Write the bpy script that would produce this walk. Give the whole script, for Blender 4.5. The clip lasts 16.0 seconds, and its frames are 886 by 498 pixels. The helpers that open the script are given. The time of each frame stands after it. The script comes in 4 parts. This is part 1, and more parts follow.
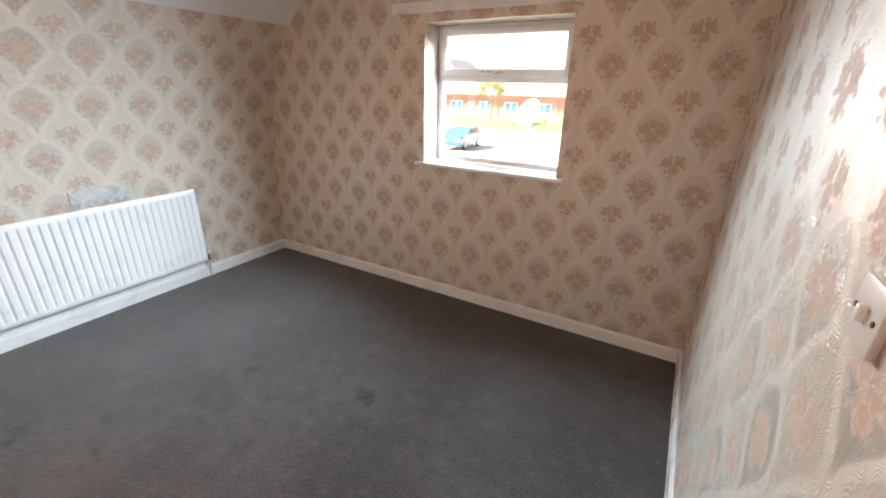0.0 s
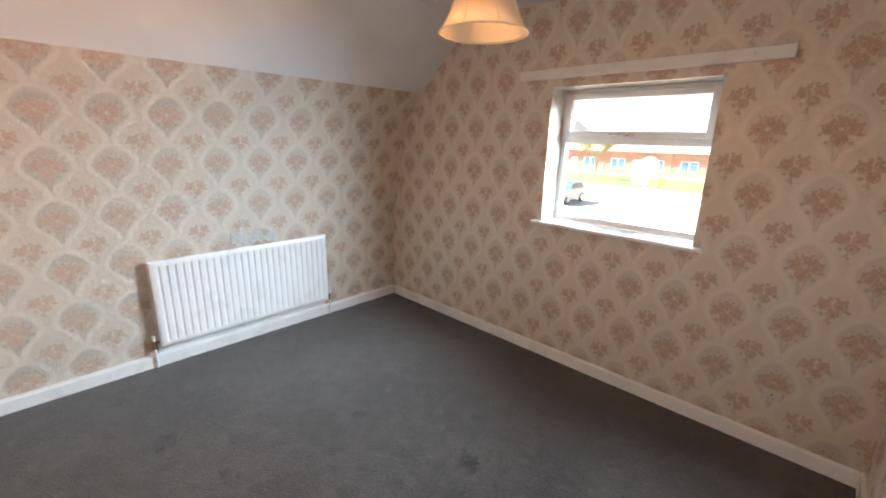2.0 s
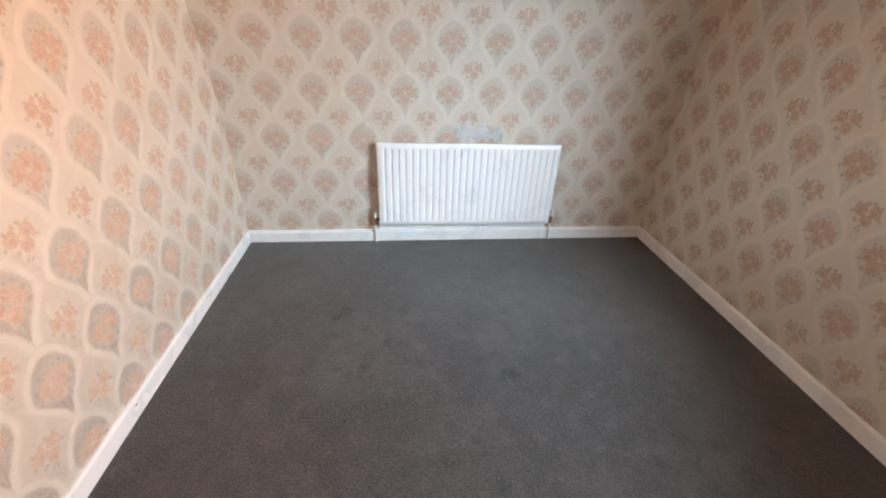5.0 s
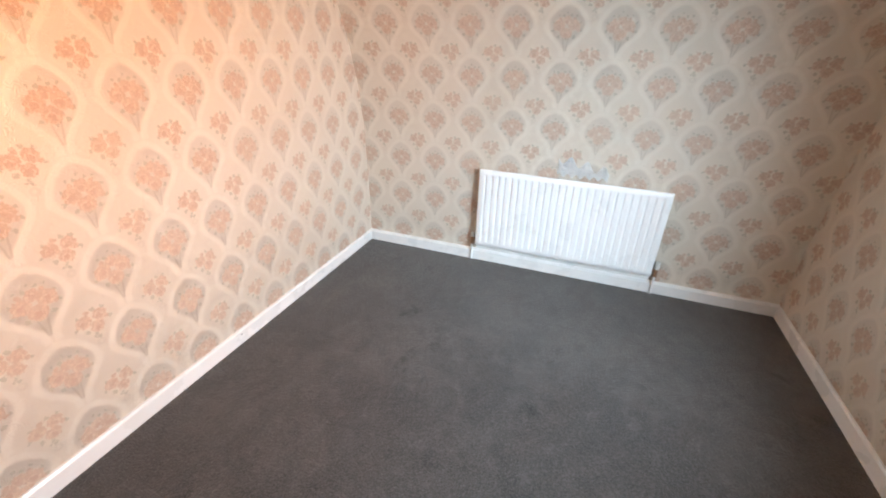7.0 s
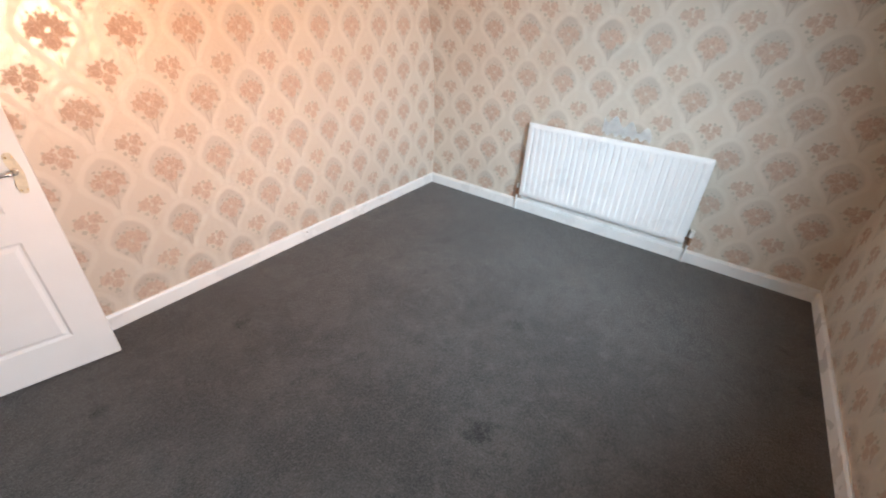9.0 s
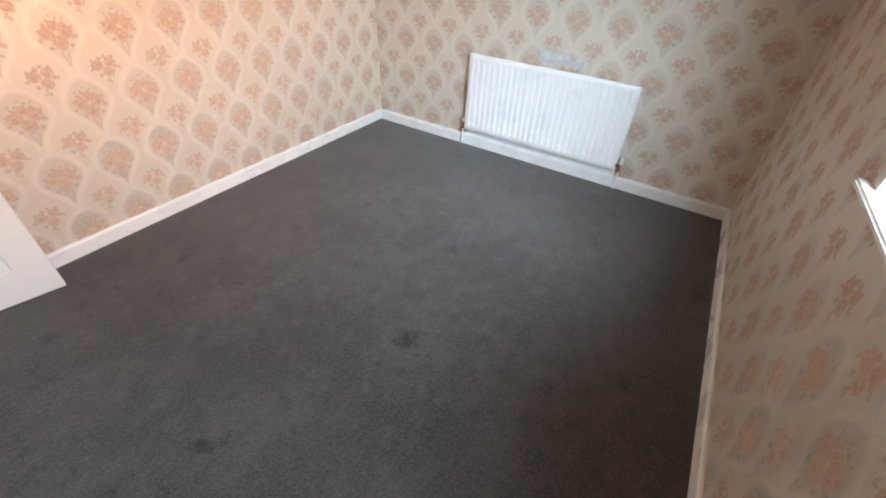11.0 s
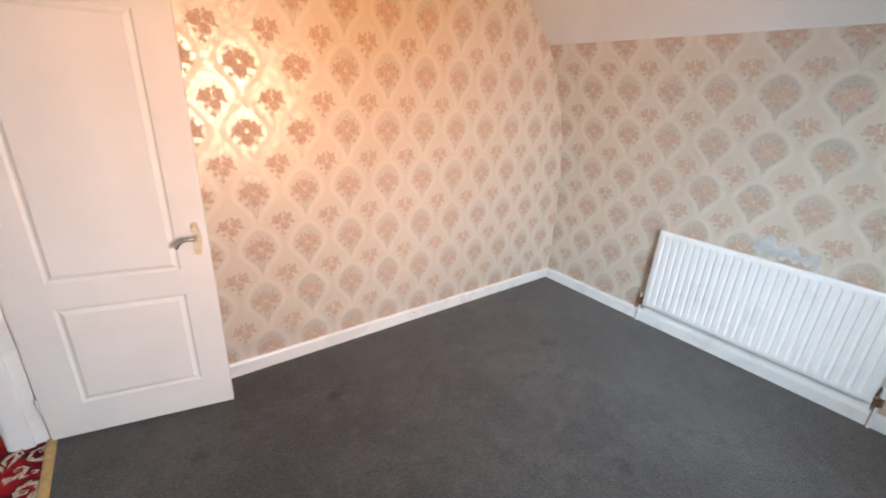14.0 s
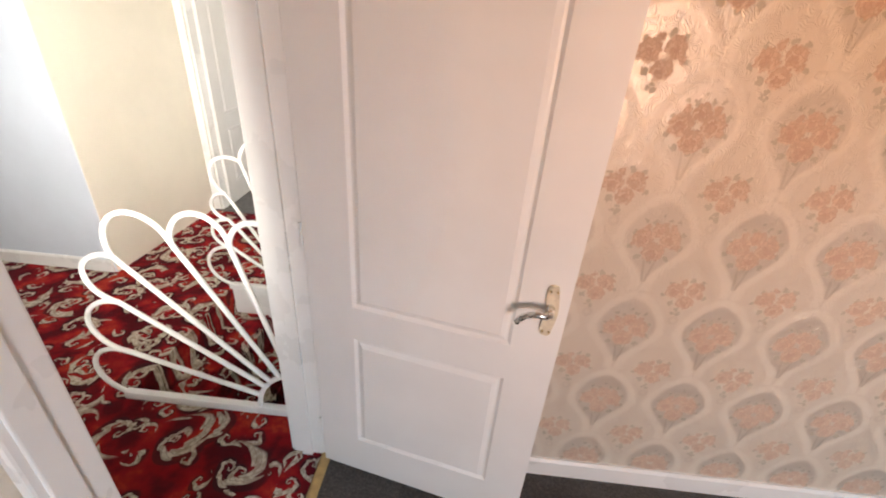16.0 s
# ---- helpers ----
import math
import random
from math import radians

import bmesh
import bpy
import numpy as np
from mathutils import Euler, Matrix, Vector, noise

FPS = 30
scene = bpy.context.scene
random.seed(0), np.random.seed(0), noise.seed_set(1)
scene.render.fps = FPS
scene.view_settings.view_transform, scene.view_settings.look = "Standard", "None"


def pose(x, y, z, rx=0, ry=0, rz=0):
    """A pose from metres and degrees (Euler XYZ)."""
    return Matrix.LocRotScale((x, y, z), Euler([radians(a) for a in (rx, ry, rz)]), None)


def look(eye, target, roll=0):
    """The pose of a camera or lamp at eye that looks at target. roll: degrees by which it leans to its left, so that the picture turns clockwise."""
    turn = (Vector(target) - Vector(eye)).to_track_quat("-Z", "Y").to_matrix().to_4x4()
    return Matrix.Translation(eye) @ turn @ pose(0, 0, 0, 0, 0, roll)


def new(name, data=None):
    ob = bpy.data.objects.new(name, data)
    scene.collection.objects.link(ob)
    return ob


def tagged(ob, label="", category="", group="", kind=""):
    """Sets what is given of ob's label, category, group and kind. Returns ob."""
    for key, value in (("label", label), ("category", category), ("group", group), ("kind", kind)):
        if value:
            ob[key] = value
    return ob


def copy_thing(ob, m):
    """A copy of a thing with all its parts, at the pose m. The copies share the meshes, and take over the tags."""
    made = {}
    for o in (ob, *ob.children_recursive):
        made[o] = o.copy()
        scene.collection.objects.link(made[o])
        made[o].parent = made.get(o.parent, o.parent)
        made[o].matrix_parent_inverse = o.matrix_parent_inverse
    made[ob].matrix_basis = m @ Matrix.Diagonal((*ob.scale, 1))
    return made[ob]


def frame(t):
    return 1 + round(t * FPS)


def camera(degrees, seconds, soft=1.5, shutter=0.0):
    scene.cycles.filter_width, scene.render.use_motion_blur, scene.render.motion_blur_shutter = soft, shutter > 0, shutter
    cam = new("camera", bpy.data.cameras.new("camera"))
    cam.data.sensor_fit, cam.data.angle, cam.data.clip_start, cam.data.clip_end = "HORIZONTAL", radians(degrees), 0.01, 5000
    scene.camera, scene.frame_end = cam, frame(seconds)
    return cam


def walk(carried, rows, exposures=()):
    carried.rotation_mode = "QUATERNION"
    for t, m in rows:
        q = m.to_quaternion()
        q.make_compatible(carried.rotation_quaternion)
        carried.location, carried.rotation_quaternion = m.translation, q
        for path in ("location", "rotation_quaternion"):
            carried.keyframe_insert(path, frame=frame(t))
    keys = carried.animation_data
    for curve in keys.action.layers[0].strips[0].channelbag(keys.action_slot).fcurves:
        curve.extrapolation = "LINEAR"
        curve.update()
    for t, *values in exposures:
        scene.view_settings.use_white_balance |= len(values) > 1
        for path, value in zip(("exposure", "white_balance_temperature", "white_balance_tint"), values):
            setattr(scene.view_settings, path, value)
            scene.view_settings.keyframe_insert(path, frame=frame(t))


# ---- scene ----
# Eye in metres; yaw to the left of north, pitch up and roll in degrees.
cam = camera(94.77, 16.0, soft=2.0)
EXPOSURES = [(0, 4.05, 6600, 13), (2, 3.95, 6600, 13), (4.2, 3.9, 6600, 13), (6.4, 4.2, 6600, 13), (9, 3.95, 6600, 13), (12.2, 3.95, 6600, 13), (13.4, 3.72, 6600, 13), (14.2, 3.85, 6600, 13), (16, 3.45, 6600, 13)]
ROWS = [
    (0, 3.350, 0.538, 1.568, 29.90, -21.73, 1.30),
    (0.5, 3.353, 0.519, 1.592, 28.88, -17.31, 0.97),
    (1, 3.332, 0.505, 1.609, 31.00, -14.79, 1.05),
    (1.5, 3.289, 0.487, 1.597, 36.11, -14.12, 1.45),
    (2, 3.216, 0.484, 1.607, 43.72, -15.10, 1.50),
    (2.5, 3.129, 0.503, 1.562, 52.52, -15.60, 1.67),
    (3, 3.066, 0.648, 1.571, 60.91, -17.81, 2.08),
    (3.5, 2.982, 0.743, 1.574, 66.82, -21.78, 2.68),
    (4, 2.871, 0.826, 1.504, 71.96, -26.06, 3.30),
    (4.2, 2.831, 0.891, 1.511, 74.04, -27.58, 3.19),
    (6.5, 2.843, 1.557, 1.559, 102.61, -26.85, 2.04),
    (7, 2.922, 1.723, 1.611, 109.41, -27.10, 1.80),
    (7.5, 2.959, 1.905, 1.580, 114.61, -26.70, 2.45),
    (8, 2.995, 2.061, 1.577, 119.31, -27.35, 2.77),
    (8.5, 3.041, 2.160, 1.603, 122.34, -29.11, 2.94),
    (9, 3.139, 2.298, 1.554, 123.93, -31.20, 3.17),
    (9.2, 3.119, 2.397, 1.599, 125.42, -33.14, 2.70),
    (11.3, 3.149, 2.636, 1.549, 118.60, -38.72, 3.16),
    (11.5, 3.117, 2.663, 1.560, 117.09, -36.57, 2.94),
    (12, 3.126, 2.647, 1.620, 113.61, -30.37, 2.64),
    (12.5, 3.090, 2.616, 1.663, 114.25, -23.81, 1.73),
    (13, 3.100, 2.535, 1.676, 120.06, -19.80, 1.60),
    (13.5, 3.103, 2.431, 1.655, 130.21, -19.23, 2.09),
    (14, 3.053, 2.263, 1.617, 142.05, -20.90, 3.27),
    (14.5, 2.994, 2.046, 1.597, 153.33, -23.15, 3.77),
    (15, 3.022, 1.708, 1.564, 162.57, -25.27, 3.90),
    (15.5, 3.070, 1.380, 1.566, 172.30, -27.35, 3.75),
    (16, 3.125, 1.080, 1.550, 182.40, -27.95, 4.45),
]
walk(cam, [(t, pose(x, y, z, 0, 0, yaw) @ pose(0, 0, 0, 90 + pitch) @ pose(0, 0, 0, 0, 0, roll)) for t, x, y, z, yaw, pitch, roll in ROWS],
     EXPOSURES)

# ---- world, sun and exposure ----
world = bpy.data.worlds.new("sky")
scene.world = world
world.use_nodes = True
wn = world.node_tree
sky = wn.nodes.new("ShaderNodeTexSky")
sky.sky_type, sky.sun_disc = "NISHITA", False
sky.sun_elevation, sky.sun_rotation = radians(42), radians(253)
wn.links.new(sky.outputs[0], wn.nodes["Background"].inputs[0])
wn.nodes["Background"].inputs[1].default_value = 0.05
sun = new("sun", bpy.data.lights.new("sun", "SUN"))
sun.data.energy, sun.data.angle, sun.data.color = 4.0, radians(0.5), (1.0, 0.93, 0.82)
sun.matrix_world = look((-8.4, -2.5, 7.6), (0, 0, 0))
# the light of the sky and of the sunlit street in the bedroom window
def area_lamp(name, eye, target, w, h, energy, colour, spread=180):
    lamp_ob = new(name, bpy.data.lights.new(name, "AREA"))
    lamp_ob.data.shape, lamp_ob.data.size, lamp_ob.data.size_y = "RECTANGLE", w, h
    lamp_ob.data.energy, lamp_ob.data.color = energy, colour
    lamp_ob.data.spread = radians(spread)
    lamp_ob.matrix_world = look(eye, target)


area_lamp("window_sky_light", (2.18, 3.165, 1.53), (0.28, 0.96, 0.32), 0.92, 0.62, 2.45, (0.64, 0.84, 1.0), 90)
area_lamp("window_side_sky_light", (2.18, 3.165, 1.53), (3.5, 0.7, 0.25), 0.92, 0.62, 1.6, (0.64, 0.84, 1.0), 95)
area_lamp("window_street_light", (2.18, 3.165, 1.44), (1.95, 0.0, 1.7), 0.92, 0.62, 1.5, (1.0, 0.40, 0.09), 88)


# ---- materials ----
class Mat:
    """A node material under construction; values are node outputs or numbers."""

    def __init__(self, name):
        self.mat = bpy.data.materials.new(name)
        self.mat.use_nodes = True
        self.t = self.mat.node_tree
        self.bsdf = self.t.nodes["Principled BSDF"]

    def put(self, socket, v):
        if hasattr(v, "is_output"):
            self.t.links.new(v, socket)
        elif isinstance(v, (tuple, list)):
            socket.default_value = (*v, 1.0) if len(v) == 3 and socket.type == "RGBA" else v
        else:
            socket.default_value = v

    def math(self, op, a, b=0.0, c=None, clamp=False):
        n = self.t.nodes.new("ShaderNodeMath")
        n.operation, n.use_clamp = op, clamp
        self.put(n.inputs[0], a)
        self.put(n.inputs[1], b)
        if c is not None:
            self.put(n.inputs[2], c)
        return n.outputs[0]

    def vec(self, op, a, b=(0, 0, 0), scale=None):
        n = self.t.nodes.new("ShaderNodeVectorMath")
        n.operation = op
        self.put(n.inputs[0], a)
        self.put(n.inputs[1], b)
        if scale is not None:
            self.put(n.inputs["Scale"], scale)
        return n.outputs["Value"] if op in ("DISTANCE", "LENGTH", "DOT_PRODUCT") else n.outputs[0]

    def coord(self, kind="Object"):
        return self.t.nodes.new("ShaderNodeTexCoord").outputs[kind]

    def split(self, v):
        n = self.t.nodes.new("ShaderNodeSeparateXYZ")
        self.put(n.inputs[0], v)
        return n.outputs

    def join(self, x, y, z=0.0):
        n = self.t.nodes.new("ShaderNodeCombineXYZ")
        for s, v in zip(n.inputs, (x, y, z)):
            self.put(s, v)
        return n.outputs[0]

    def noise(self, v, scale, detail=4.0, rough=0.55, colour=False):
        n = self.t.nodes.new("ShaderNodeTexNoise")
        self.put(n.inputs["Vector"], v)
        n.inputs["Scale"].default_value, n.inputs["Detail"].default_value, n.inputs["Roughness"].default_value = scale, detail, rough
        return n.outputs["Color" if colour else "Fac"]

    def voronoi(self, v, scale, feature="F1", out="Distance", rand=1.0):
        n = self.t.nodes.new("ShaderNodeTexVoronoi")
        n.feature = feature
        self.put(n.inputs["Vector"], v)
        n.inputs["Scale"].default_value, n.inputs["Randomness"].default_value = scale, rand
        return n.outputs[out]

    def ramp(self, v, lo, hi, a=0.0, b=1.0):
        n = self.t.nodes.new("ShaderNodeMapRange")
        n.interpolation_type = "SMOOTHSTEP"
        for s, x in zip(n.inputs, (v, lo, hi, a, b)):
            self.put(s, x)
        return n.outputs[0]

    def mix(self, f, a, b):
        n = self.t.nodes.new("ShaderNodeMix")
        n.data_type = "RGBA"
        self.put(n.inputs[0], f)
        self.put(n.inputs[6], a)
        self.put(n.inputs[7], b)
        return n.outputs[2]

    def bump(self, h, strength=0.3, distance=0.002):
        n = self.t.nodes.new("ShaderNodeBump")
        n.inputs["Strength"].default_value, n.inputs["Distance"].default_value = strength, distance
        self.put(n.inputs["Height"], h)
        self.put(self.bsdf.inputs["Normal"], n.outputs[0])

    def done(self, colour, rough=0.5, metal=0.0, spec=0.5):
        b = self.bsdf.inputs
        self.put(b["Base Color"], colour)
        self.put(b["Roughness"], rough)
        self.put(b["Metallic"], metal)
        self.put(b["Specular IOR Level"], spec)
        return self.mat


def paint(name, colour, rough=0.45, vary=0.06, scale=6.0, bump=0.12, bump_scale=140.0):
    m = Mat(name)
    p = m.coord()
    big = m.noise(p, scale)
    fine = m.noise(p, bump_scale, 3.0)
    dark = tuple(c * (1 - 2 * vary) for c in colour)
    m.bump(fine, bump, 0.0012)
    return m.done(m.mix(m.ramp(big, 0.3, 0.7), dark, colour), m.ramp(big, 0.2, 0.8, rough - 0.06, rough + 0.08))


def plain_metal(name, colour, rough):
    m = Mat(name)
    n = m.noise(m.coord(), 60.0)
    return m.done(m.mix(n, tuple(c * 0.8 for c in colour), colour), m.ramp(n, 0.3, 0.7, rough, rough + 0.15), 1.0)


def wallpaper_material():
    """Embossed vinyl: pearl ground, pale ogee bands, flower-filled vases and small bouquets. One repeat is one unit of the UV map."""
    m = Mat("floral_wallpaper")
    uv = m.coord("UV")
    wob = m.vec("SCALE", m.vec("SUBTRACT", m.noise(uv, 26.0, 2.0, colour=True), (0.5, 0.5, 0.5)), scale=0.024)
    fine = m.vec("SCALE", m.vec("SUBTRACT", m.noise(uv, 9.0, 2.0, colour=True), (0.5, 0.5, 0.5)), scale=0.02)
    u, v, _ = m.split(m.vec("ADD", uv, fine))

    def local(shift):
        x = m.math("MULTIPLY", m.math("SUBTRACT", m.math("FRACT", m.math("ADD", u, shift)), 0.5), 0.267)
        y = m.math("MULTIPLY", m.math("SUBTRACT", m.math("FRACT", m.math("ADD", v, shift)), 0.5), 0.322)
        return x, y

    def cluster(p, blobs):
        best = None
        for x, y, r in blobs:
            d = m.math("SUBTRACT", m.vec("DISTANCE", p, (x, y, 0)), r)
            best = d if best is None else m.math("MINIMUM", best, d)
        return best

    ax, ay = local(0.5)
    bx, by = local(0.0)
    pa = m.vec("ADD", m.join(ax, ay), wob)
    pb = m.vec("ADD", m.join(bx, by), wob)
    vase_roses = [(-0.038, 0.016, 0.030), (0.038, 0.018, 0.030), (0.0, -0.026, 0.031), (0.002, 0.046, 0.023)]
    spray_roses = [(-0.029, 0.012, 0.027), (0.029, 0.021, 0.025), (0.010, -0.025, 0.025)]
    rose = m.math("MINIMUM",
                  cluster(pa, vase_roses + [(-0.034, 0.05, 0.010), (0.036, 0.054, 0.010), (-0.058, 0.0, 0.010), (0.06, -0.006, 0.010)]),
                  cluster(pb, spray_roses + [(-0.012, 0.044, 0.010), (0.048, 0.0, 0.010), (-0.05, 0.002, 0.008)]))
    leaf = m.math("MINIMUM",
                  cluster(pa, [(-0.066, 0.032, 0.006), (0.068, 0.036, 0.006), (-0.017, 0.068, 0.007), (0.02, 0.074, 0.006), (-0.07, -0.01, 0.007), (0.071, -0.008, 0.007),
                               (-0.04, -0.044, 0.008), (0.042, -0.044, 0.008), (0.0, -0.056, 0.008), (0.0, 0.090, 0.004), (-0.042, 0.072, 0.005), (0.046, 0.074, 0.005)]),
                  cluster(pb, [(-0.062, -0.006, 0.006), (0.062, -0.008, 0.006), (0.012, 0.052, 0.008), (0.044, 0.046, 0.007), (-0.03, -0.034, 0.009), (-0.004, -0.056, 0.006), (0.002, -0.072, 0.007), (-0.046, 0.038, 0.006), (-0.012, -0.068, 0.005)]))
    # two thin stalks under each vase
    stalk_x = m.math("ABSOLUTE", m.math("SUBTRACT", m.math("ABSOLUTE", ax), m.math("MULTIPLY_ADD", m.math("ADD", ay, 0.13), 0.16, 0.003)))
    stalk = m.math("MULTIPLY", m.ramp(stalk_x, 0.002, 0.005, 1.0, 0.0), m.math("MULTIPLY", m.math("GREATER_THAN", ay, -0.128), m.math("LESS_THAN", ay, -0.04)))
    # petals: a lit rim on each bloom round a darker heart
    heart = m.math("MINIMUM", cluster(pa, [(x, y - 0.003, r * 0.45) for x, y, r in vase_roses]), cluster(pb, [(x, y - 0.003, r * 0.45) for x, y, r in spray_roses]))
    # the balloon of each vase: a dome above, tapering to a stem below
    xu = m.math("ABSOLUTE", m.math("MULTIPLY", ax, 1 / 0.267))
    yu = m.math("MULTIPLY", ay, 1 / 0.322)
    up = m.math("SUBTRACT", yu, 0.06)
    egg = m.math("ADD", m.math("POWER", xu, 1.6), m.math("POWER", m.math("MAXIMUM", up, 0.0), 1.6))
    dome = m.math("SUBTRACT", m.math("POWER", egg, 0.625), 0.355)
    taper = m.math("MULTIPLY", m.math("SUBTRACT", xu, m.ramp(yu, -0.44, 0.06, 0.02, 0.355)), 0.8)
    above = m.math("GREATER_THAN", up, 0.0)
    field = m.math("ADD", m.math("MULTIPLY", above, dome), m.math("MULTIPLY", m.math("SUBTRACT", 1.0, above), taper))
    ragged = m.math("MULTIPLY_ADD", m.math("SUBTRACT", m.noise(uv, 13.0, 2.0), 0.5), 0.035, field)
    vase = m.ramp(ragged, -0.05, 0.005, 1.0, 0.0)
    band = m.math("MULTIPLY", m.ramp(ragged, -0.025, 0.012), m.ramp(ragged, 0.06, 0.10, 1.0, 0.0))
    # the small bead under each bouquet
    bead_d = m.math("ABSOLUTE", m.math("SUBTRACT", m.vec("DISTANCE", m.join(bx, by), (0, -0.098, 0)), 0.012))
    bead = m.ramp(bead_d, 0.003, 0.006, 1.0, 0.0)
    # embossed feathering and beads along the band
    swirl = m.vec("ADD", uv, m.vec("SCALE", m.noise(uv, 6.0, 1.0, colour=True), scale=0.22))
    feather = m.math("SINE", m.math("MULTIPLY", m.voronoi(swirl, 6.0), 62.0))
    feather = m.math("MULTIPLY", m.ramp(feather, -0.3, 0.7), m.ramp(m.noise(uv, 7.0, 2.0), 0.42, 0.56))
    speck = m.noise(uv, 70.0, 3.0)
    hue = m.voronoi(uv, 21.0, out="Color")
    petals = m.ramp(m.voronoi(uv, 25.0, "DISTANCE_TO_EDGE"), 0.0, 0.14)
    ground = m.mix(vase, (0.65, 0.58, 0.485), (0.60, 0.54, 0.46))
    ground = m.mix(m.math("MULTIPLY", band, 0.7), ground, (0.70, 0.635, 0.54))
    ground = m.mix(m.math("MULTIPLY", bead, 0.35), ground, (0.52, 0.45, 0.37))
    fleck = m.math("MULTIPLY", petals, m.ramp(hue, 0.15, 0.85, 0.25, 1.0))
    rose_col = m.mix(fleck, (0.45, 0.315, 0.235), (0.60, 0.435, 0.335))
    rose_col = m.mix(m.math("MULTIPLY", m.ramp(heart, -0.003, 0.005, 1.0, 0.0), 0.35), rose_col, (0.40, 0.235, 0.165))
    curl = m.math("MINIMUM", cluster(pa, [(x - 0.004, y - 0.010, r * 0.62) for x, y, r in vase_roses]), cluster(pb, [(x - 0.003, y - 0.009, r * 0.62) for x, y, r in spray_roses]))
    curl = m.ramp(m.math("ABSOLUTE", curl), 0.001, 0.0035, 0.7, 0.0)
    rose_col = m.mix(m.math("MULTIPLY", curl, m.ramp(m.noise(uv, 19.0, 1.0), 0.4, 0.55)), rose_col, (0.68, 0.56, 0.45))
    rose_col = m.mix(m.ramp(m.noise(uv, 14.0, 2.0), 0.5, 0.75, 0.0, 0.4), rose_col, (0.56, 0.47, 0.37))
    is_rose = m.ramp(rose, -0.002, 0.003, 1.0, 0.0)
    is_leaf = m.ramp(leaf, -0.001, 0.003, 1.0, 0.0)
    ground = m.mix(m.math("MULTIPLY", stalk, 0.6), ground, (0.46, 0.40, 0.32))
    col = m.mix(m.math("MULTIPLY", is_leaf, 0.62), ground, (0.36, 0.335, 0.26))
    col = m.mix(m.math("MULTIPLY", is_rose, 0.85), col, rose_col)
    # age: faint yellowing and rubbed patches
    stain = m.noise(uv, 0.55, 4.0)
    col = m.mix(m.ramp(stain, 0.48, 0.75, 0.0, 0.22), col, (0.54, 0.44, 0.33))
    printed = m.math("MAXIMUM", is_rose, is_leaf)
    bare = m.math("SUBTRACT", 1.0, printed)
    # the pearl ink lies on the ground, thickest inside the vases and thin on the bands
    pearl = m.math("MULTIPLY", bare, m.math("MULTIPLY_ADD", vase, 0.16, m.math("MULTIPLY_ADD", band, -0.10, 0.15)))
    rough = m.ramp(printed, 0.0, 1.0, 0.33, 0.62)
    rough = m.math("ADD", rough, m.ramp(speck, 0.3, 0.7, -0.04, 0.06))
    rough = m.math("ADD", rough, m.math("MULTIPLY", band, 0.10))
    h = m.math("MULTIPLY_ADD", band, 0.6, m.math("MULTIPLY_ADD", speck, 0.4, m.math("MULTIPLY", printed, 0.7)))
    h = m.math("MULTIPLY_ADD", m.math("MULTIPLY", feather, bare), 0.9, h)
    m.bump(h, 0.5, 0.0015)
    return m.done(col, rough, pearl, m.ramp(printed, 0.0, 1.0, 0.95, 0.25))


def grey_carpet():
    m = Mat("grey_carpet")
    p = m.coord()
    big = m.noise(p, 1.7, 6.0, 0.62)
    mid = m.noise(p, 11.0, 5.0, 0.65)
    fib = m.noise(p, 120.0, 4.0, 0.75)
    tuft = m.voronoi(p, 150.0)
    col = m.mix(m.ramp(big, 0.36, 0.66), (0.050, 0.048, 0.047), (0.080, 0.077, 0.075))
    col = m.mix(m.ramp(mid, 0.5, 0.68, 0.0, 0.7), col, (0.040, 0.039, 0.041))
    col = m.mix(m.ramp(mid, 0.48, 0.3, 0.0, 0.5), col, (0.112, 0.107, 0.104))
    warp = m.vec("ADD", p, m.vec("SCALE", m.noise(p, 9.0, 3.0, colour=True), scale=0.2))
    spots = m.ramp(m.voronoi(warp, 2.6), 0.03, 0.2, 1.0, 0.0)
    flecks = m.ramp(m.voronoi(warp, 7.5), 0.04, 0.16, 1.0, 0.0)
    col = m.mix(m.math("MULTIPLY", spots, 0.92), col, (0.016, 0.015, 0.015))
    col = m.mix(m.math("MULTIPLY", flecks, m.ramp(big, 0.45, 0.6, 0.0, 0.6)), col, (0.03, 0.029, 0.03))
    coarse = m.noise(p, 55.0, 3.0, 0.7)
    col = m.mix(m.ramp(coarse, 0.5, 0.7, 0.0, 0.4), col, (0.13, 0.126, 0.123))
    col = m.mix(m.ramp(coarse, 0.5, 0.3, 0.0, 0.4), col, (0.035, 0.035, 0.037))
    col = m.mix(m.ramp(fib, 0.48, 0.68, 0.0, 0.5), col, (0.155, 0.15, 0.147))
    col = m.mix(m.ramp(fib, 0.5, 0.32, 0.0, 0.55), col, (0.025, 0.025, 0.027))
    m.bump(m.math("ADD", m.math("MULTIPLY", fib, 0.7), m.math("MULTIPLY", tuft, 0.8)), 0.8, 0.005)
    col = m.vec("MULTIPLY", col, (1.0, 0.92, 0.865))
    m.bsdf.inputs["Sheen Weight"].default_value = 0.25
    m.bsdf.inputs["Sheen Roughness"].default_value = 0.5
    return m.done(col, 0.95, 0.0, 0.15)


